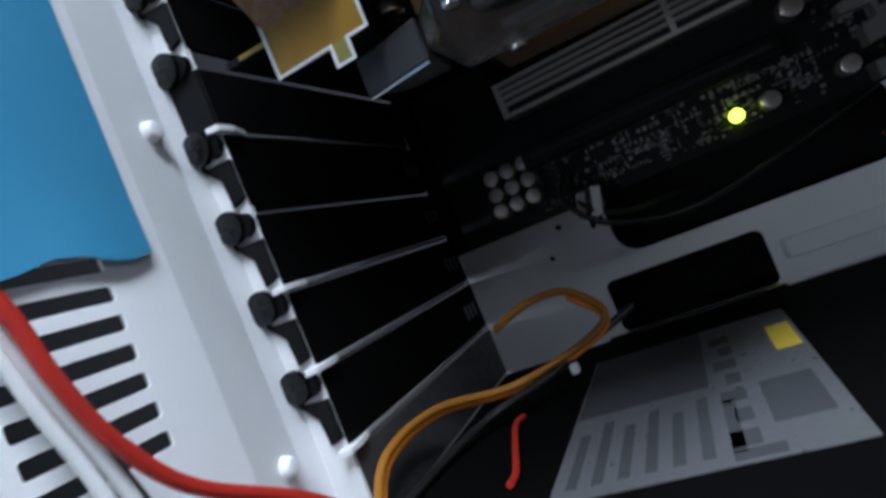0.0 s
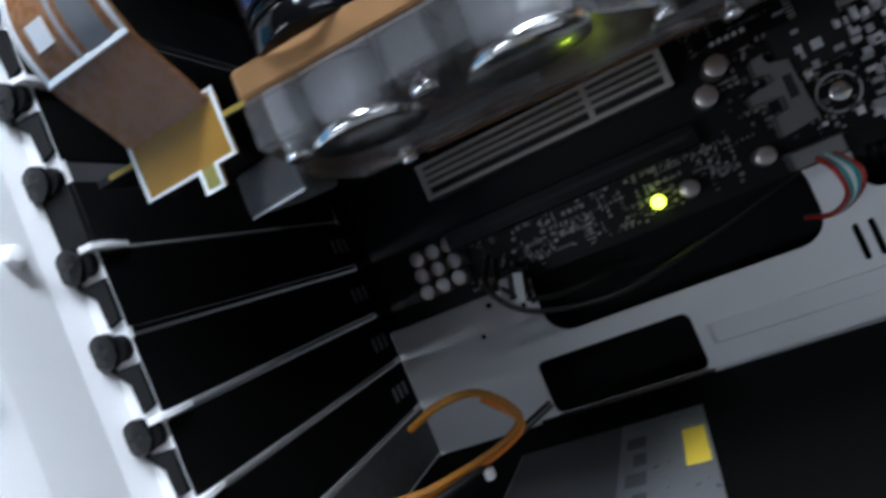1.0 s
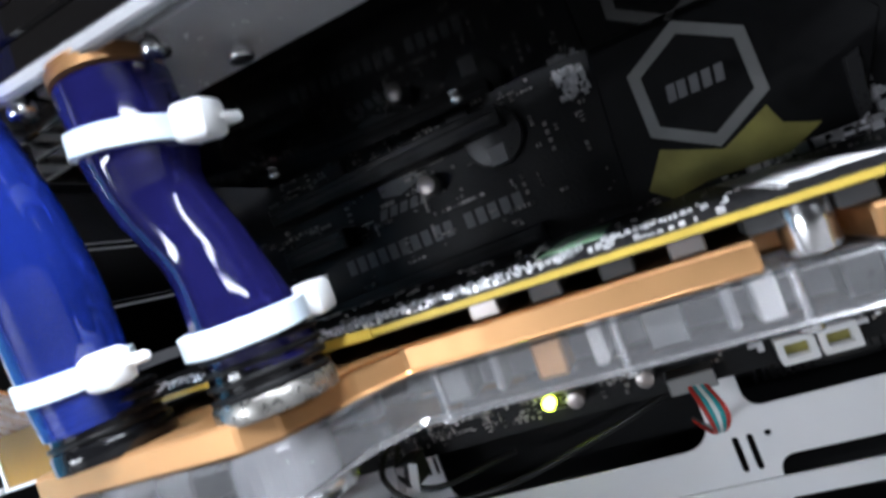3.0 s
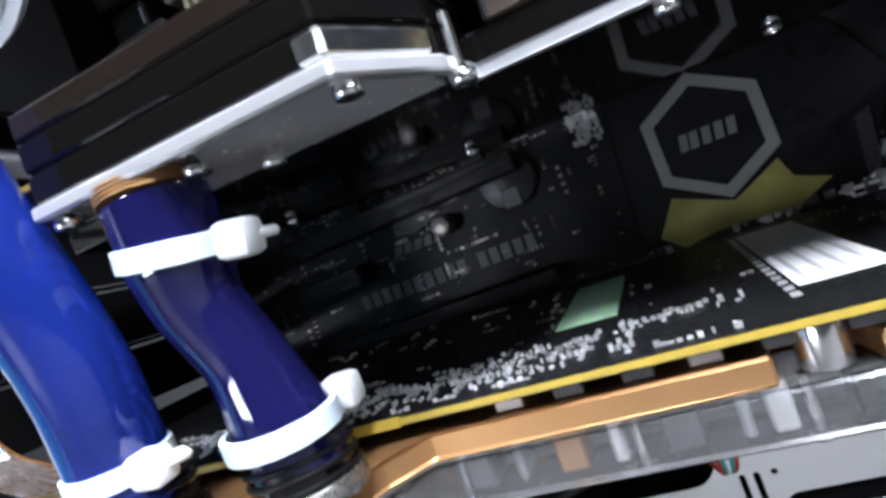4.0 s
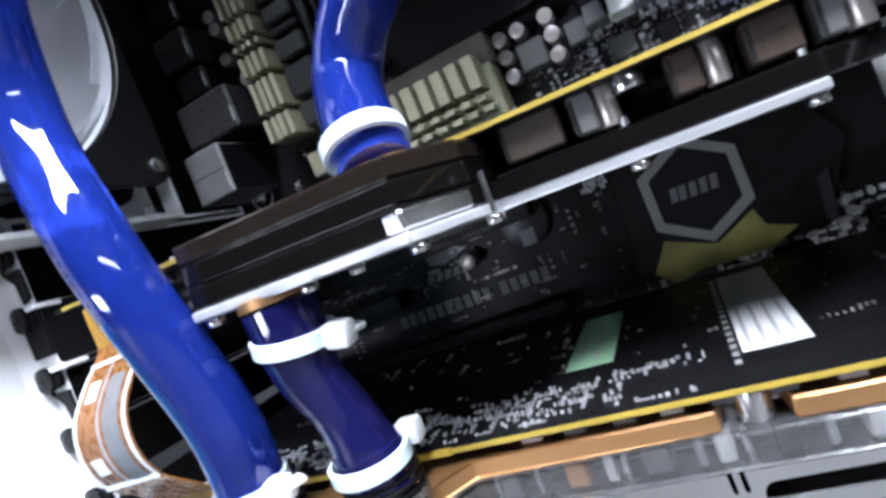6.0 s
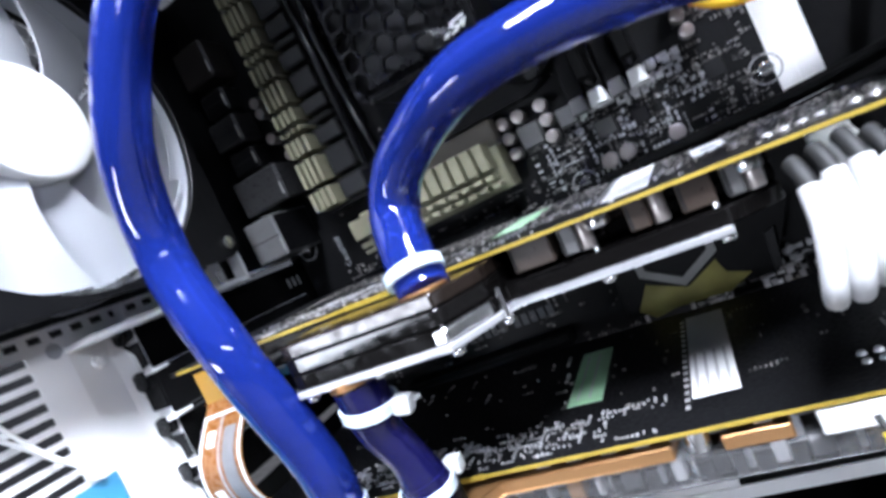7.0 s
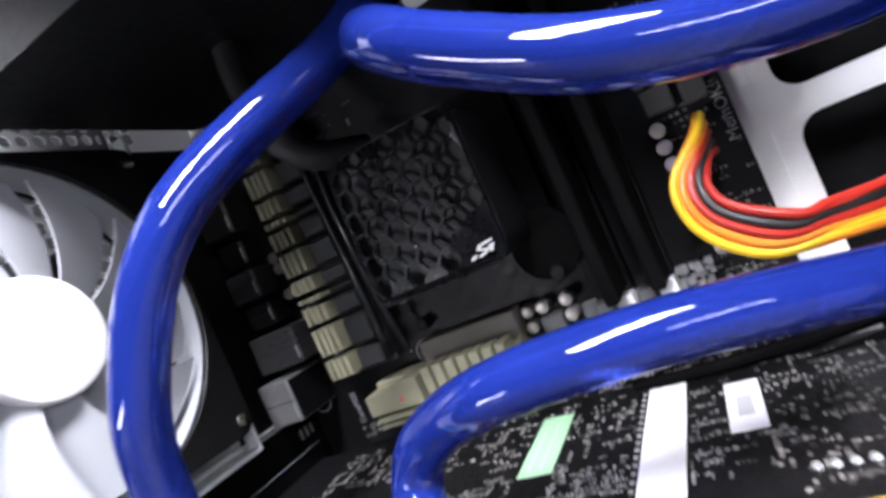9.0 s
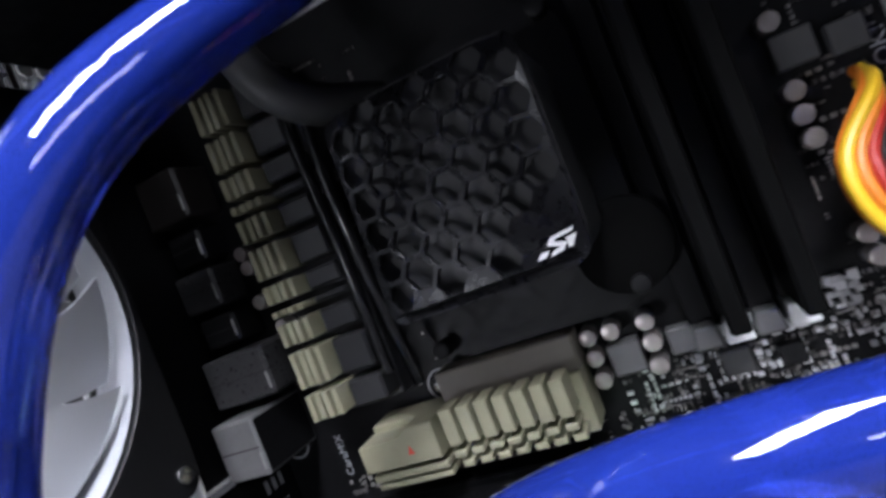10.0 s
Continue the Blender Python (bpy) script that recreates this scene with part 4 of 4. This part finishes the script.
fitting(td, o4, (9.5, -12.9, 11.55), 0.72, 0.24, "copper")
part("collar", cyl(9.8, -12.2, 6.38, "z", 0.93, 0.33, 28, bevel=0.06), M["mottled_steel"], td, "bright steel collar", "", o4, True)

# ---- bridge between the cards ----
fx = base("card_bridge", "amber flexible bridge cable joining the two cards", "bridge cable", 2.4, -10.9, 6.2)
FO = Matrix.Translation((-2.4 * CM, 10.9 * CM, -6.2 * CM))
FLEX = [(2.5, -10.9, 12.9), (2.5, -11.0, 12.1), (2.5, -11.8, 11.3), (2.5, -12.5, 10.4), (2.5, -12.65, 9.4), (2.5, -12.3, 8.5), (2.5, -11.5, 7.8), (2.5, -10.95, 7.3)]
band = part("band", sweep(FLEX, 1, n=8, flat=(2.2, 0.05, (0, -1, 0))), M["flex"], fx, "", "", FO, True)
MID = glide(FLEX, 8)[12:43:4]


def strip(name, x, w, lift, m, a=0, b=99):
    part(name, sweep([(x, q.y - lift, q.z) for q in MID[a:b]], 1, n=6, flat=(w, 0.03, (0, -1, 0))), M[m], band, smooth=True)


strip("border_line", 1.5, 0.1, 0.045, "tie")
strip("border_line", 3.5, 0.1, 0.045, "tie")
strip("centre_line", 2.45, 0.08, 0.045, "trace")
strip("grey_strip", 2.95, 0.6, 0.04, "print_dim", 1, 8)
strip("white_strip", 2.0, 0.42, 0.045, "white_label", 1, 3)
strip("white_strip", 2.0, 0.42, 0.045, "white_label", 5, 7)
for q in (MID[0], MID[-1]):
    part("border_line", box(1.45, 3.55, q.y - 0.08, q.y - 0.03, q.z - 0.07, q.z + 0.07, 0.01), M["tie"], band)
pad = part("end_board", prism([(1.4, 7.5), (3.7, 7.5), (3.7, 6.2), (3.2, 6.2), (3.2, 5.75), (2.8, 5.75), (2.8, 6.2), (1.4, 6.2)], "y", -11.0, -10.85, 0.02), M["flex_pad"], fx, "gold end board with a white outline", "", FO)
part("outline", plate([[(1.35, 7.55), (1.35, 6.15), (2.75, 6.15), (2.75, 5.7), (3.25, 5.7), (3.25, 6.15), (3.75, 6.15), (3.75, 7.55)], [(1.43, 7.5), (1.43, 6.22), (2.82, 6.22), (2.82, 5.77), (3.18, 5.77), (3.18, 6.22), (3.68, 6.22), (3.68, 7.5)]], 0.04, "y", -11.02), M["tie"], pad)
part("key_tab", box(2.84, 3.16, -11.03, -11.0, 5.79, 6.2), M["yellow_film"], pad)
part("socket", box(1.5, 3.6, -10.85, -9.6, 6.2, 6.9, 0.04), M["black_plastic"], fx, "", "", FO)
part("end_board", box(1.4, 3.6, -11.0, -10.85, 12.0, 13.4, 0.02), M["flex_pad"], fx, "", "", FO)

# ---- rear fan ----
FY, FZ = -12.0, 24.3
fan = base("rear_fan", "white-bladed case fan in a black frame", "fan", 1.0, FY, FZ - 7.0)
FN = Matrix.Translation((-1.0 * CM, -FY * CM, -(FZ - 7.0) * CM))
bm = plate([rounded(FY - 7.1, FY + 6.9, FZ - 7, FZ + 7, 0.8), ngon(FY, FZ, 6.75, 56)], 0.35, "x", 0.85)
part("frame_front", bm, M["black_plastic"], fan, "", "", FN)
bm = plate([rounded(FY - 7.1, FY + 6.9, FZ - 7, FZ + 7, 0.8), ngon(FY, FZ, 6.75, 56)], 0.35, "x", -1.3)
part("frame_back", bm, M["black_plastic"], fan, "", "", FN)
bm = plate([ngon(FY, FZ, 6.87, 56), ngon(FY, FZ, 6.75, 56)], 1.8, "x", -0.22)
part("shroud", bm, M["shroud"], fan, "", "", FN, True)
part("hub", cyl(0.3, FY, FZ, "x", 2.35, 1.5, 40, bevel=0.25), M["fan_white"], fan, "plain white hub", "", FN, True)
BLADES = 11
for k in range(BLADES):
    bm = bmesh.new()
    grid = []
    for i in range(7):
        r = 2.2 + i * 0.7
        row = []
        for j in range(6):
            a = 2 * math.pi * k / BLADES + (j / 5 - 0.5) * (0.6 - 0.012 * i) + 0.07 * i
            row.append(bm.verts.new((0.1 + 0.65 * j / 5 - 0.03 * i, FY + r * math.cos(a), FZ + r * math.sin(a))))
        grid.append(row)
    for a, b in zip(grid, grid[1:]):
        for j in range(5):
            bm.faces.new((a[j], a[j + 1], b[j + 1], b[j]))
    ret = bmesh.ops.extrude_face_region(bm, geom=bm.faces[:])
    bmesh.ops.translate(bm, vec=(-0.14, 0, 0), verts=[v for v in ret["geom"] if isinstance(v, bmesh.types.BMVert)])
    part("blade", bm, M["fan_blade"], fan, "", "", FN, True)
part("motor_seat", cyl(-0.85, FY, FZ, "x", 2.3, 0.5, 32, bevel=0.06), M["black_plastic"], fan, "", "", FN, True)
for sy, sz in ((1, 1), (-1, 1), (-1, -1), (1, -1)):
    part("strut", prism([(FY + sy * 1.2, FZ + sz * 1.7), (FY + sy * 1.7, FZ + sz * 1.2), (FY + sy * 5.0, FZ + sz * 4.5), (FY + sy * 4.5, FZ + sz * 5.0)], "x", -1.1, -0.8, 0.03), M["black_plastic"], fan, "", "", FN)
for y, z in ((-6.3, -6.3), (6.3, -6.3), (-6.3, 6.3), (6.3, 6.3)):
    part("screw", cyl(1.05, FY + y, FZ + z, "x", 0.3, 0.12, 16, bevel=0.03), M["steel"], fan, "", "", FN, True)

# ---- processor cooler ----
cpu = base("processor_cooler", "black processor water block with a honeycomb face", "cooler", 12.6, -0.1, 20.0)
PO = Matrix.Translation((-12.6 * CM, 0.1 * CM, -20.0 * CM))
part("body", prism(rounded(9.75, 15.6, 20.2, 26.4, 0.9), "y", -4.75, -1.0, 0.0), M["chip"], cpu, "", "", PO, True)
cells = []
for i in range(7):
    for j in range(7):
        x, z = 10.4 + i * 0.78, 20.95 + j * 0.9 + (0.45 if i % 2 else 0)
        if z < 25.95 and not (x > 13.6 and z < 21.9) and not (x > 15.0 and z > 25.5):
            cells.append(ngon(x, z, 0.455, 6))
bm = plate([rounded(9.8, 15.55, 20.25, 26.4, 0.5)] + cells, 0.3, "y", -5.32)
for v in bm.verts:
    v.co.y += 0.5 * max(0, v.co.z - 25.3) ** 1.5 + 0.35 * max(0, 10.7 - v.co.x) ** 1.5 + 0.3 * max(0, v.co.x - 14.3) ** 1.5
part("honeycomb", bm, M["comb"], cpu, "dull black honeycomb plate", "", PO)
bm = prism([(14.27, 20.68), (14.5, 20.68), (14.62, 20.82), (14.4, 20.82)], "y", -5.49, -5.43)
bm = prism([(14.6, 20.66), (14.95, 20.72), (15.1, 20.9), (14.8, 20.98), (14.85, 21.04), (15.3, 21.1), (15.36, 21.2), (14.75, 21.12), (14.6, 20.95), (14.9, 20.84), (14.68, 20.76)], "y", -5.49, -5.43, bm=bm)
bm = prism([(15.1, 20.74), (15.2, 20.74), (15.38, 21.02), (15.1, 21.0)], "y", -5.49, -5.43, bm=bm)
part("badge", bm, M["white_plastic"], cpu, "small white badge of plain shapes", "", PO)
part("base_plate", prism(rounded(8.6, 16.6, 18.0, 28.0, 1.4), "y", -1.0, -0.2, 0.05), M["black_plastic"], cpu, "", "", PO)
part("mounting_arm", cyl(15.9, -0.8, 19.9, "y", 1.5, 1.2, 30, bevel=0.1), M["matte_black"], cpu, "", "", PO, True)
for x, z in ((9.2, 18.6), (16.0, 18.7), (9.2, 27.4), (16.0, 27.4)):
    part("mounting_screw", cyl(x, -1.3, z, "y", 0.3, 0.9, 16, bevel=0.05), M["black_steel"], cpu, "", "", PO, True)
part("hose", sweep([(11.0, -3.0, 26.6), (9.6, -5.2, 27.0), (8.6, -5.6, 28.6), (8.0, -5.2, 31.0), (8.0, -5, 33.0)], 0.6, 16), M["rubber"], cpu, "black rubber hose", "", PO, True)

part("clip_bar", sweep([(7.8, -3.0, 29.4), (7.7, -3.0, 26.4), (7.7, -2.8, 22.8), (7.5, -2.4, 18.6)], 0.2, 12), M["gloss_black"], cpu, "black retention bar", "", PO, True)
part("clip_bar", sweep([(8.5, -3.2, 27.0), (8.4, -3.2, 25.0), (8.3, -2.8, 22.0), (8.2, -2.0, 17.9)], 0.22, 12), M["gloss_black"], cpu, "black retention bar", "", PO, True)

# ---- memory ----
for x in (18.0, 19.7):
    th = base("memory_module", "black memory module with a plain heat spreader", "memory", x, -0.8, 17.0, "memory modules")
    part("board", box(-0.07, 0.07, -2.8, 0.3, 0.1, 13.3), M["pcb"], th)
    part("spreader", box(-0.26, 0.26, -3.2, -0.3, 0.15, 13.25, 0.08), M["matte_black"], th)

# ---- radiator above ----
rad = base("radiator", "black radiator hung under the top panel", "radiator", 14, -7, 32.6)
RO = Matrix.Translation((-14 * CM, 7 * CM, -32.6 * CM))
part("fan_frame", prism(rounded(0.4, 29.3, -12.1, 0.6, 0.8), "z", 32.5, 35.0, 0.08), M["black_plastic"], rad, "", "", RO)
part("core", prism([(-0.2, -11.9), (0.3, -12.4), (31.0, -12.4), (31.0, 0.7), (-0.2, 0.7)], "z", 35.0, 38.3, 0.1), M["black_steel"], rad, "", "", RO)

# ---- power supply ----
psu = base("power_supply", "black power supply with a white rating label on top", "power supply", 7, -7, -12.6)
QO = Matrix.Translation((-7 * CM, 7 * CM, 12.6 * CM))
part("body", box(-0.9, 15.5, -14.6, 0.6, -12.6, -4.1, 0.12, seg=2), M["matte_black"], psu, "", "", QO)
lab = part("label", box(3.4, 9.25, -11.25, -2.1, -4.095, -4.075), M["foil"], psu, "silver-white rating label, darkened for shade, with plain grey bars", "", QO)
part("dark_field", box(3.45, 6.8, -7.1, -2.12, -4.075, -4.071), M["label_grey"], lab)
part("yellow_field", box(8.55, 9.15, -5.8, -3.6, -4.075, -4.071), M["label_yellow"], lab)
part("pale_field", box(7.6, 9.1, -10.6, -7.2, -4.0755, -4.073), M["foil"], lab)
part("code_field", box(7.85, 8.95, -9.9, -7.6, -4.075, -4.071), M["label_grey"], lab)
for k in range(7):
    part("print_bar", box(3.7 + 0.55 * k, 3.95 + 0.55 * k, -10.8, -8.2 + 0.5 * (k % 2), -4.075, -4.071), M["label_grey"], lab)
    part("print_bar", box(7.0 + 0.2 * (k % 2), 7.55, -10.6 + 1.1 * k, -9.9 + 1.1 * k, -4.075, -4.071), M["label_grey"], lab)
part("print_bar", box(7.0, 7.9, -11.1, -10.7, -4.075, -4.071), M["label_grey"], lab)
part("back_rail", box(3.6, 9.95, 0.62, 0.8, -4.3, -4.02, 0.03), M["steel"], psu, "", "", QO)

# ---- blue sheet on the rear panel ----
sh = base("blue_sheet", "plain blue sheet stuck over the rear panel vents", "sheet", -1.45, -16.6, 3.6)
bm = bmesh.new()
cols = []
for i in range(13):
    y = -19.5 + 6.1 * i / 12
    cols.append([bm.verts.new((-1.44 + 0.05 * math.sin(i * 0.9) * (j == 0) + (0.1 if j == 0 else 0.02), y, 3.55 + 8.0 * j / 8 - (0.12 * math.sin(i * 1.3) if j == 0 else 0))) for j in range(9)])
for a, b in zip(cols, cols[1:]):
    for j in range(8):
        bm.faces.new((a[j], b[j], b[j + 1], a[j + 1]))
ret = bmesh.ops.extrude_face_region(bm, geom=bm.faces[:])
bmesh.ops.translate(bm, vec=(0.04, 0, 0), verts=[v for v in ret["geom"] if isinstance(v, bmesh.types.BMVert)])
part("sheet", bm, M["blue_sheet"], sh, "", "", Matrix.Translation((1.45 * CM, 16.6 * CM, -3.6 * CM)), True)


# ---- cables ----
def wires(name, label, strands, r=0.16):
    x, y, z = strands[0][0][0]
    th = base(name, label, "cable", x, y, z)
    for pts, m in strands:
        part("wire", sweep(pts, r, 10, 8), M[m], th, "", "", Matrix.Translation((-x * CM, -y * CM, -z * CM)), True)
    return th


st = []
for k, m in enumerate(("wire_orange", "wire_yellow", "wire_red", "wire_black", "wire_red", "wire_yellow", "wire_orange", "wire_red", "wire_black", "wire_red")):
    i, j = k % 5, k // 5
    d = 0.3 * i
    st.append(([(22.9 + 0.15 * j, -0.9, 22.2 - 0.35 * i), (22.6 + 0.1 * j, -2.2 - 0.3 * j, 21.7 - 0.25 * i), (21.4 + d * 0.8, -3.2 - 0.3 * j, 20.3 - 0.1 * i), (21.6 + d, -3.6 - 0.3 * j, 18.6 + 0.1 * i), (23.2 + d, -3.8 - 0.2 * j, 17.2 + 0.22 * i), (25.4, -3.4, 16.9 + 0.25 * i + 0.1 * j), (27.6, -1.8, 16.6 + 0.3 * i), (28.8, 1.8, 16.5 + 0.3 * i)], m))
wires("board_power_cable", "yellow, orange, red and black board power wires", st, 0.17)
wires("fan_cable", "red wire hanging in front of the rear vents", [([(-0.9, -17.2, 4.2), (-0.8, -16.7, 2.9), (-0.8, -16.4, 1.7), (-0.8, -15.9, 0.5), (-0.7, -15.0, -0.7), (-0.3, -13.2, -2.0), (0.2, -11.5, -3.7)], "wire_red")], 0.14)
wires("pale_cable", "white wires beside the rear vents", [([(-1.2, -18.0, 5.5), (-1.1, -17.0, 2.9), (-1.1, -16.6, 1.4), (-1.1, -16.2, 0.0), (-1.1, -15.8, -2.0)], "wire_white"), ([(-1.2, -17.6, 5.5), (-1.1, -16.6, 2.2), (-1.1, -15.8, -0.3), (-1.1, -15.4, -2.2)], "wire_white"), ([(-1.2, -17.3, 3.6), (-1.2, -16.5, 2.1), (-1.2, -15.8, 0.2), (-1.2, -15.3, -1.6)], "wire_black")], 0.12)
wires("tie_cable", "thin white wires across the upper vents", [([(-1.1, -17.3, 17.6), (-1.2, -16.6, 15.6), (-1.2, -15.4, 13.4), (-1.1, -14.2, 11.9)], "wire_white"), ([(-1.2, -17.4, 15.2), (-1.2, -16.2, 14.2), (-1.2, -15.0, 12.8), (-1.1, -14.0, 11.9)], "wire_white")], 0.09)
LOOP = [(1.52, -5.0, -1.4), (2.77, -5.0, -0.96), (4.01, -5.0, -1.02), (4.82, -5.0, -1.97), (3.87, -5.0, -2.62), (1.56, -5.4, -3.11), (-0.21, -7.2, -2.64), (-0.53, -9.8, -2.65), (-0.2, -11.4, -3.3), (0.6, -12.8, -3.95)]
lead = wires("power_lead", "yellow wire, darkened for shade, and orange wire looping over the power supply", [
    (LOOP, "wire_yellow_shaded"),
    ([(x - 0.05, y + 0.12, z - 0.16) for x, y, z in LOOP[2:]], "wire_orange"),
    ([(5.4, -3.6, -2.3), (4.4, -4.4, -2.6), (2.6, -5.2, -3.2), (0.8, -6.0, -3.6), (-0.2, -8.0, -3.85), (-0.5, -10.5, -3.9)], "wire_black")], 0.12)
part("tie", box(3.3, 3.55, -5.35, -5.05, -3.35, -3.05, 0.04), M["white_plastic"], lead, "small white tie", "", Matrix.Translation([-v * CM for v in LOOP[0]]))
wires("red_lead", "single red wire lying on the power supply", [([(1.55, -5.69, -4.0), (1.55, -6.49, -3.9), (1.94, -8.04, -3.9), (2.34, -9.58, -3.95), (2.34, -10.18, -3.95)], "wire_red")], 0.09)
st = [([(14.75 + 0.1 * k, -0.7, 1.45), (14.95 + 0.14 * k, -1.4, 0.9 - 0.05 * k), (15.05 + 0.08 * k, -1.2, 0.1), (14.85 + 0.04 * k, 0.3, -0.5), (14.4, 1.6, -0.5)], m) for k, m in enumerate(("wire_red", "wire_teal", "wire_white", "wire_teal", "wire_red"))]
wires("panel_leads", "thin red, teal and white front panel leads", st, 0.075)
wires("audio_lead", "black cable curling out of the tray opening", [([(4.6, -0.8, 2.4), (4.5, -2.0, 1.4), (5.6, -1.8, 0.2), (8.0, -0.4, -0.4), (11.0, 0.2, 0.1), (13.5, 0.4, 0.8), (15.2, 1.4, 1.2)], "wire_black"), ([(4.8, -0.8, 2.2), (4.9, -1.6, 1.2), (6.0, -1.2, 0.4), (8.2, 1.0, 0.2)], "wire_black")], 0.1)


def sleeved_lead(x, y, z, m, r, label, k, path=None):
    th = base("sleeved_power_lead", label, "cable", x, y, z, "sleeved leads")
    j = 0.12 * (k % 2)
    part("sleeve", sweep(path or [(0, 0, 0), (-0.08, -0.35 - j, -0.8), (-0.25, -0.5 - j, -1.6 - j), (-0.4, -0.4 - j, -2.3 - j), (-0.35, 0.3, -2.7 - j), (0.1, 2.0, -2.6), (1.0, 5.0, -2.2), (2.0, 9.0, -2.0)], r, 14, 8), M[m], th, "", "", None, True)
    part("collar", sweep([(-0.08, 0.6, 0.55), (-0.03, 0.25, 0.3), (0.02, -0.03, -0.06)][0 if m == "sleeve_white" else 1:], r * 0.8, 12, 5), M["rubber"], th, "black heat-shrink end", "", None, True)


for k in range(8):
    sleeved_lead(22.2 + 0.54 * k, -12.05 + 0.14 * (k % 2), 11.85 + 0.1 * (k % 3), "sleeve_white", 0.27, "thick white sleeved card power lead with a black end", k)
for k in range(3):
    sleeved_lead(21.65 + 0.3 * k, -12.0, 5.9, "wire_yellow", 0.1, "yellow card power lead with a black end", k, [(0, 0, 0), (0.05, -0.25, -0.8), (0.15 + 0.1 * k, -0.2, -2.0), (0.3 + 0.1 * k, 0.4, -3.6), (0.5, 2.0, -6.0), (0.5, 4.0, -8.5)])
st = [([(28.2, -6.5 + 0.28 * k, 13.1), (27.0, -8.2 + 0.28 * k, 13.4), (26.7, -10.0 + 0.28 * k, 12.7), (26.9, -11.2 + 0.28 * k, 11.3), (27.2, -11.6 + 0.28 * k, 9.6), (28.5, -11.0 + 0.28 * k, 7.8)], "wire_white") for k in range(8)]
wires("white_ribbon", "white ribbon of wires past the end of the upper card", st, 0.13)
wires("dark_cable", "thick black sleeved cable crossing the tray edge", [([(17.0, -1.6, 13.2), (20.0, -2.0, 13.3), (24.0, -1.6, 13.3), (28.0, -1.0, 13.6), (33.0, -0.6, 14.5)], "matte_black"), ([(20.0, -2.6, 12.6), (24.0, -2.3, 12.7), (28.0, -1.6, 13.0), (33.0, -1.2, 13.8)], "matte_black")], 0.3)

th = base("audio_plug", "pale grey plug with a folded tag by the board's lower edge", "plug", 5.2, -1.2, 1.3)
part("plug_body", box(-0.3, 0.35, -0.35, 0.6, -0.55, 0.35, 0.06), M["grey_plastic"], th)
part("tag", prism([(-0.05, -0.7), (0.25, -0.75), (0.5, 0.2), (0.2, 0.3)], "y", -0.5, -0.44), M["white_plastic"], th)
part("tag", prism([(-0.55, -0.6), (-0.3, -0.65), (-0.05, 0.2), (-0.35, 0.25)], "y", -0.46, -0.4), M["label_mid"], th)
th = base("corrugated_cable", "black corrugated cable behind the lower tray opening", "cable", 16.5, 1.6, 0.75)
part("conduit", sweep([(-1.0, 0.6, 0.3), (1.0, 0.2, 0.0), (3.5, 0.1, -0.1), (7.0, 0.4, 0.3)], 0.5, 16), M["wire_black"], th, "", "", None, True)
for k in range(22):
    part("ridge", cyl(0.2 + 0.28 * k, 0.16, -0.02, "x", 0.58, 0.12, 18, bevel=0.03), M["black_plastic"], th, "", "", None, True)
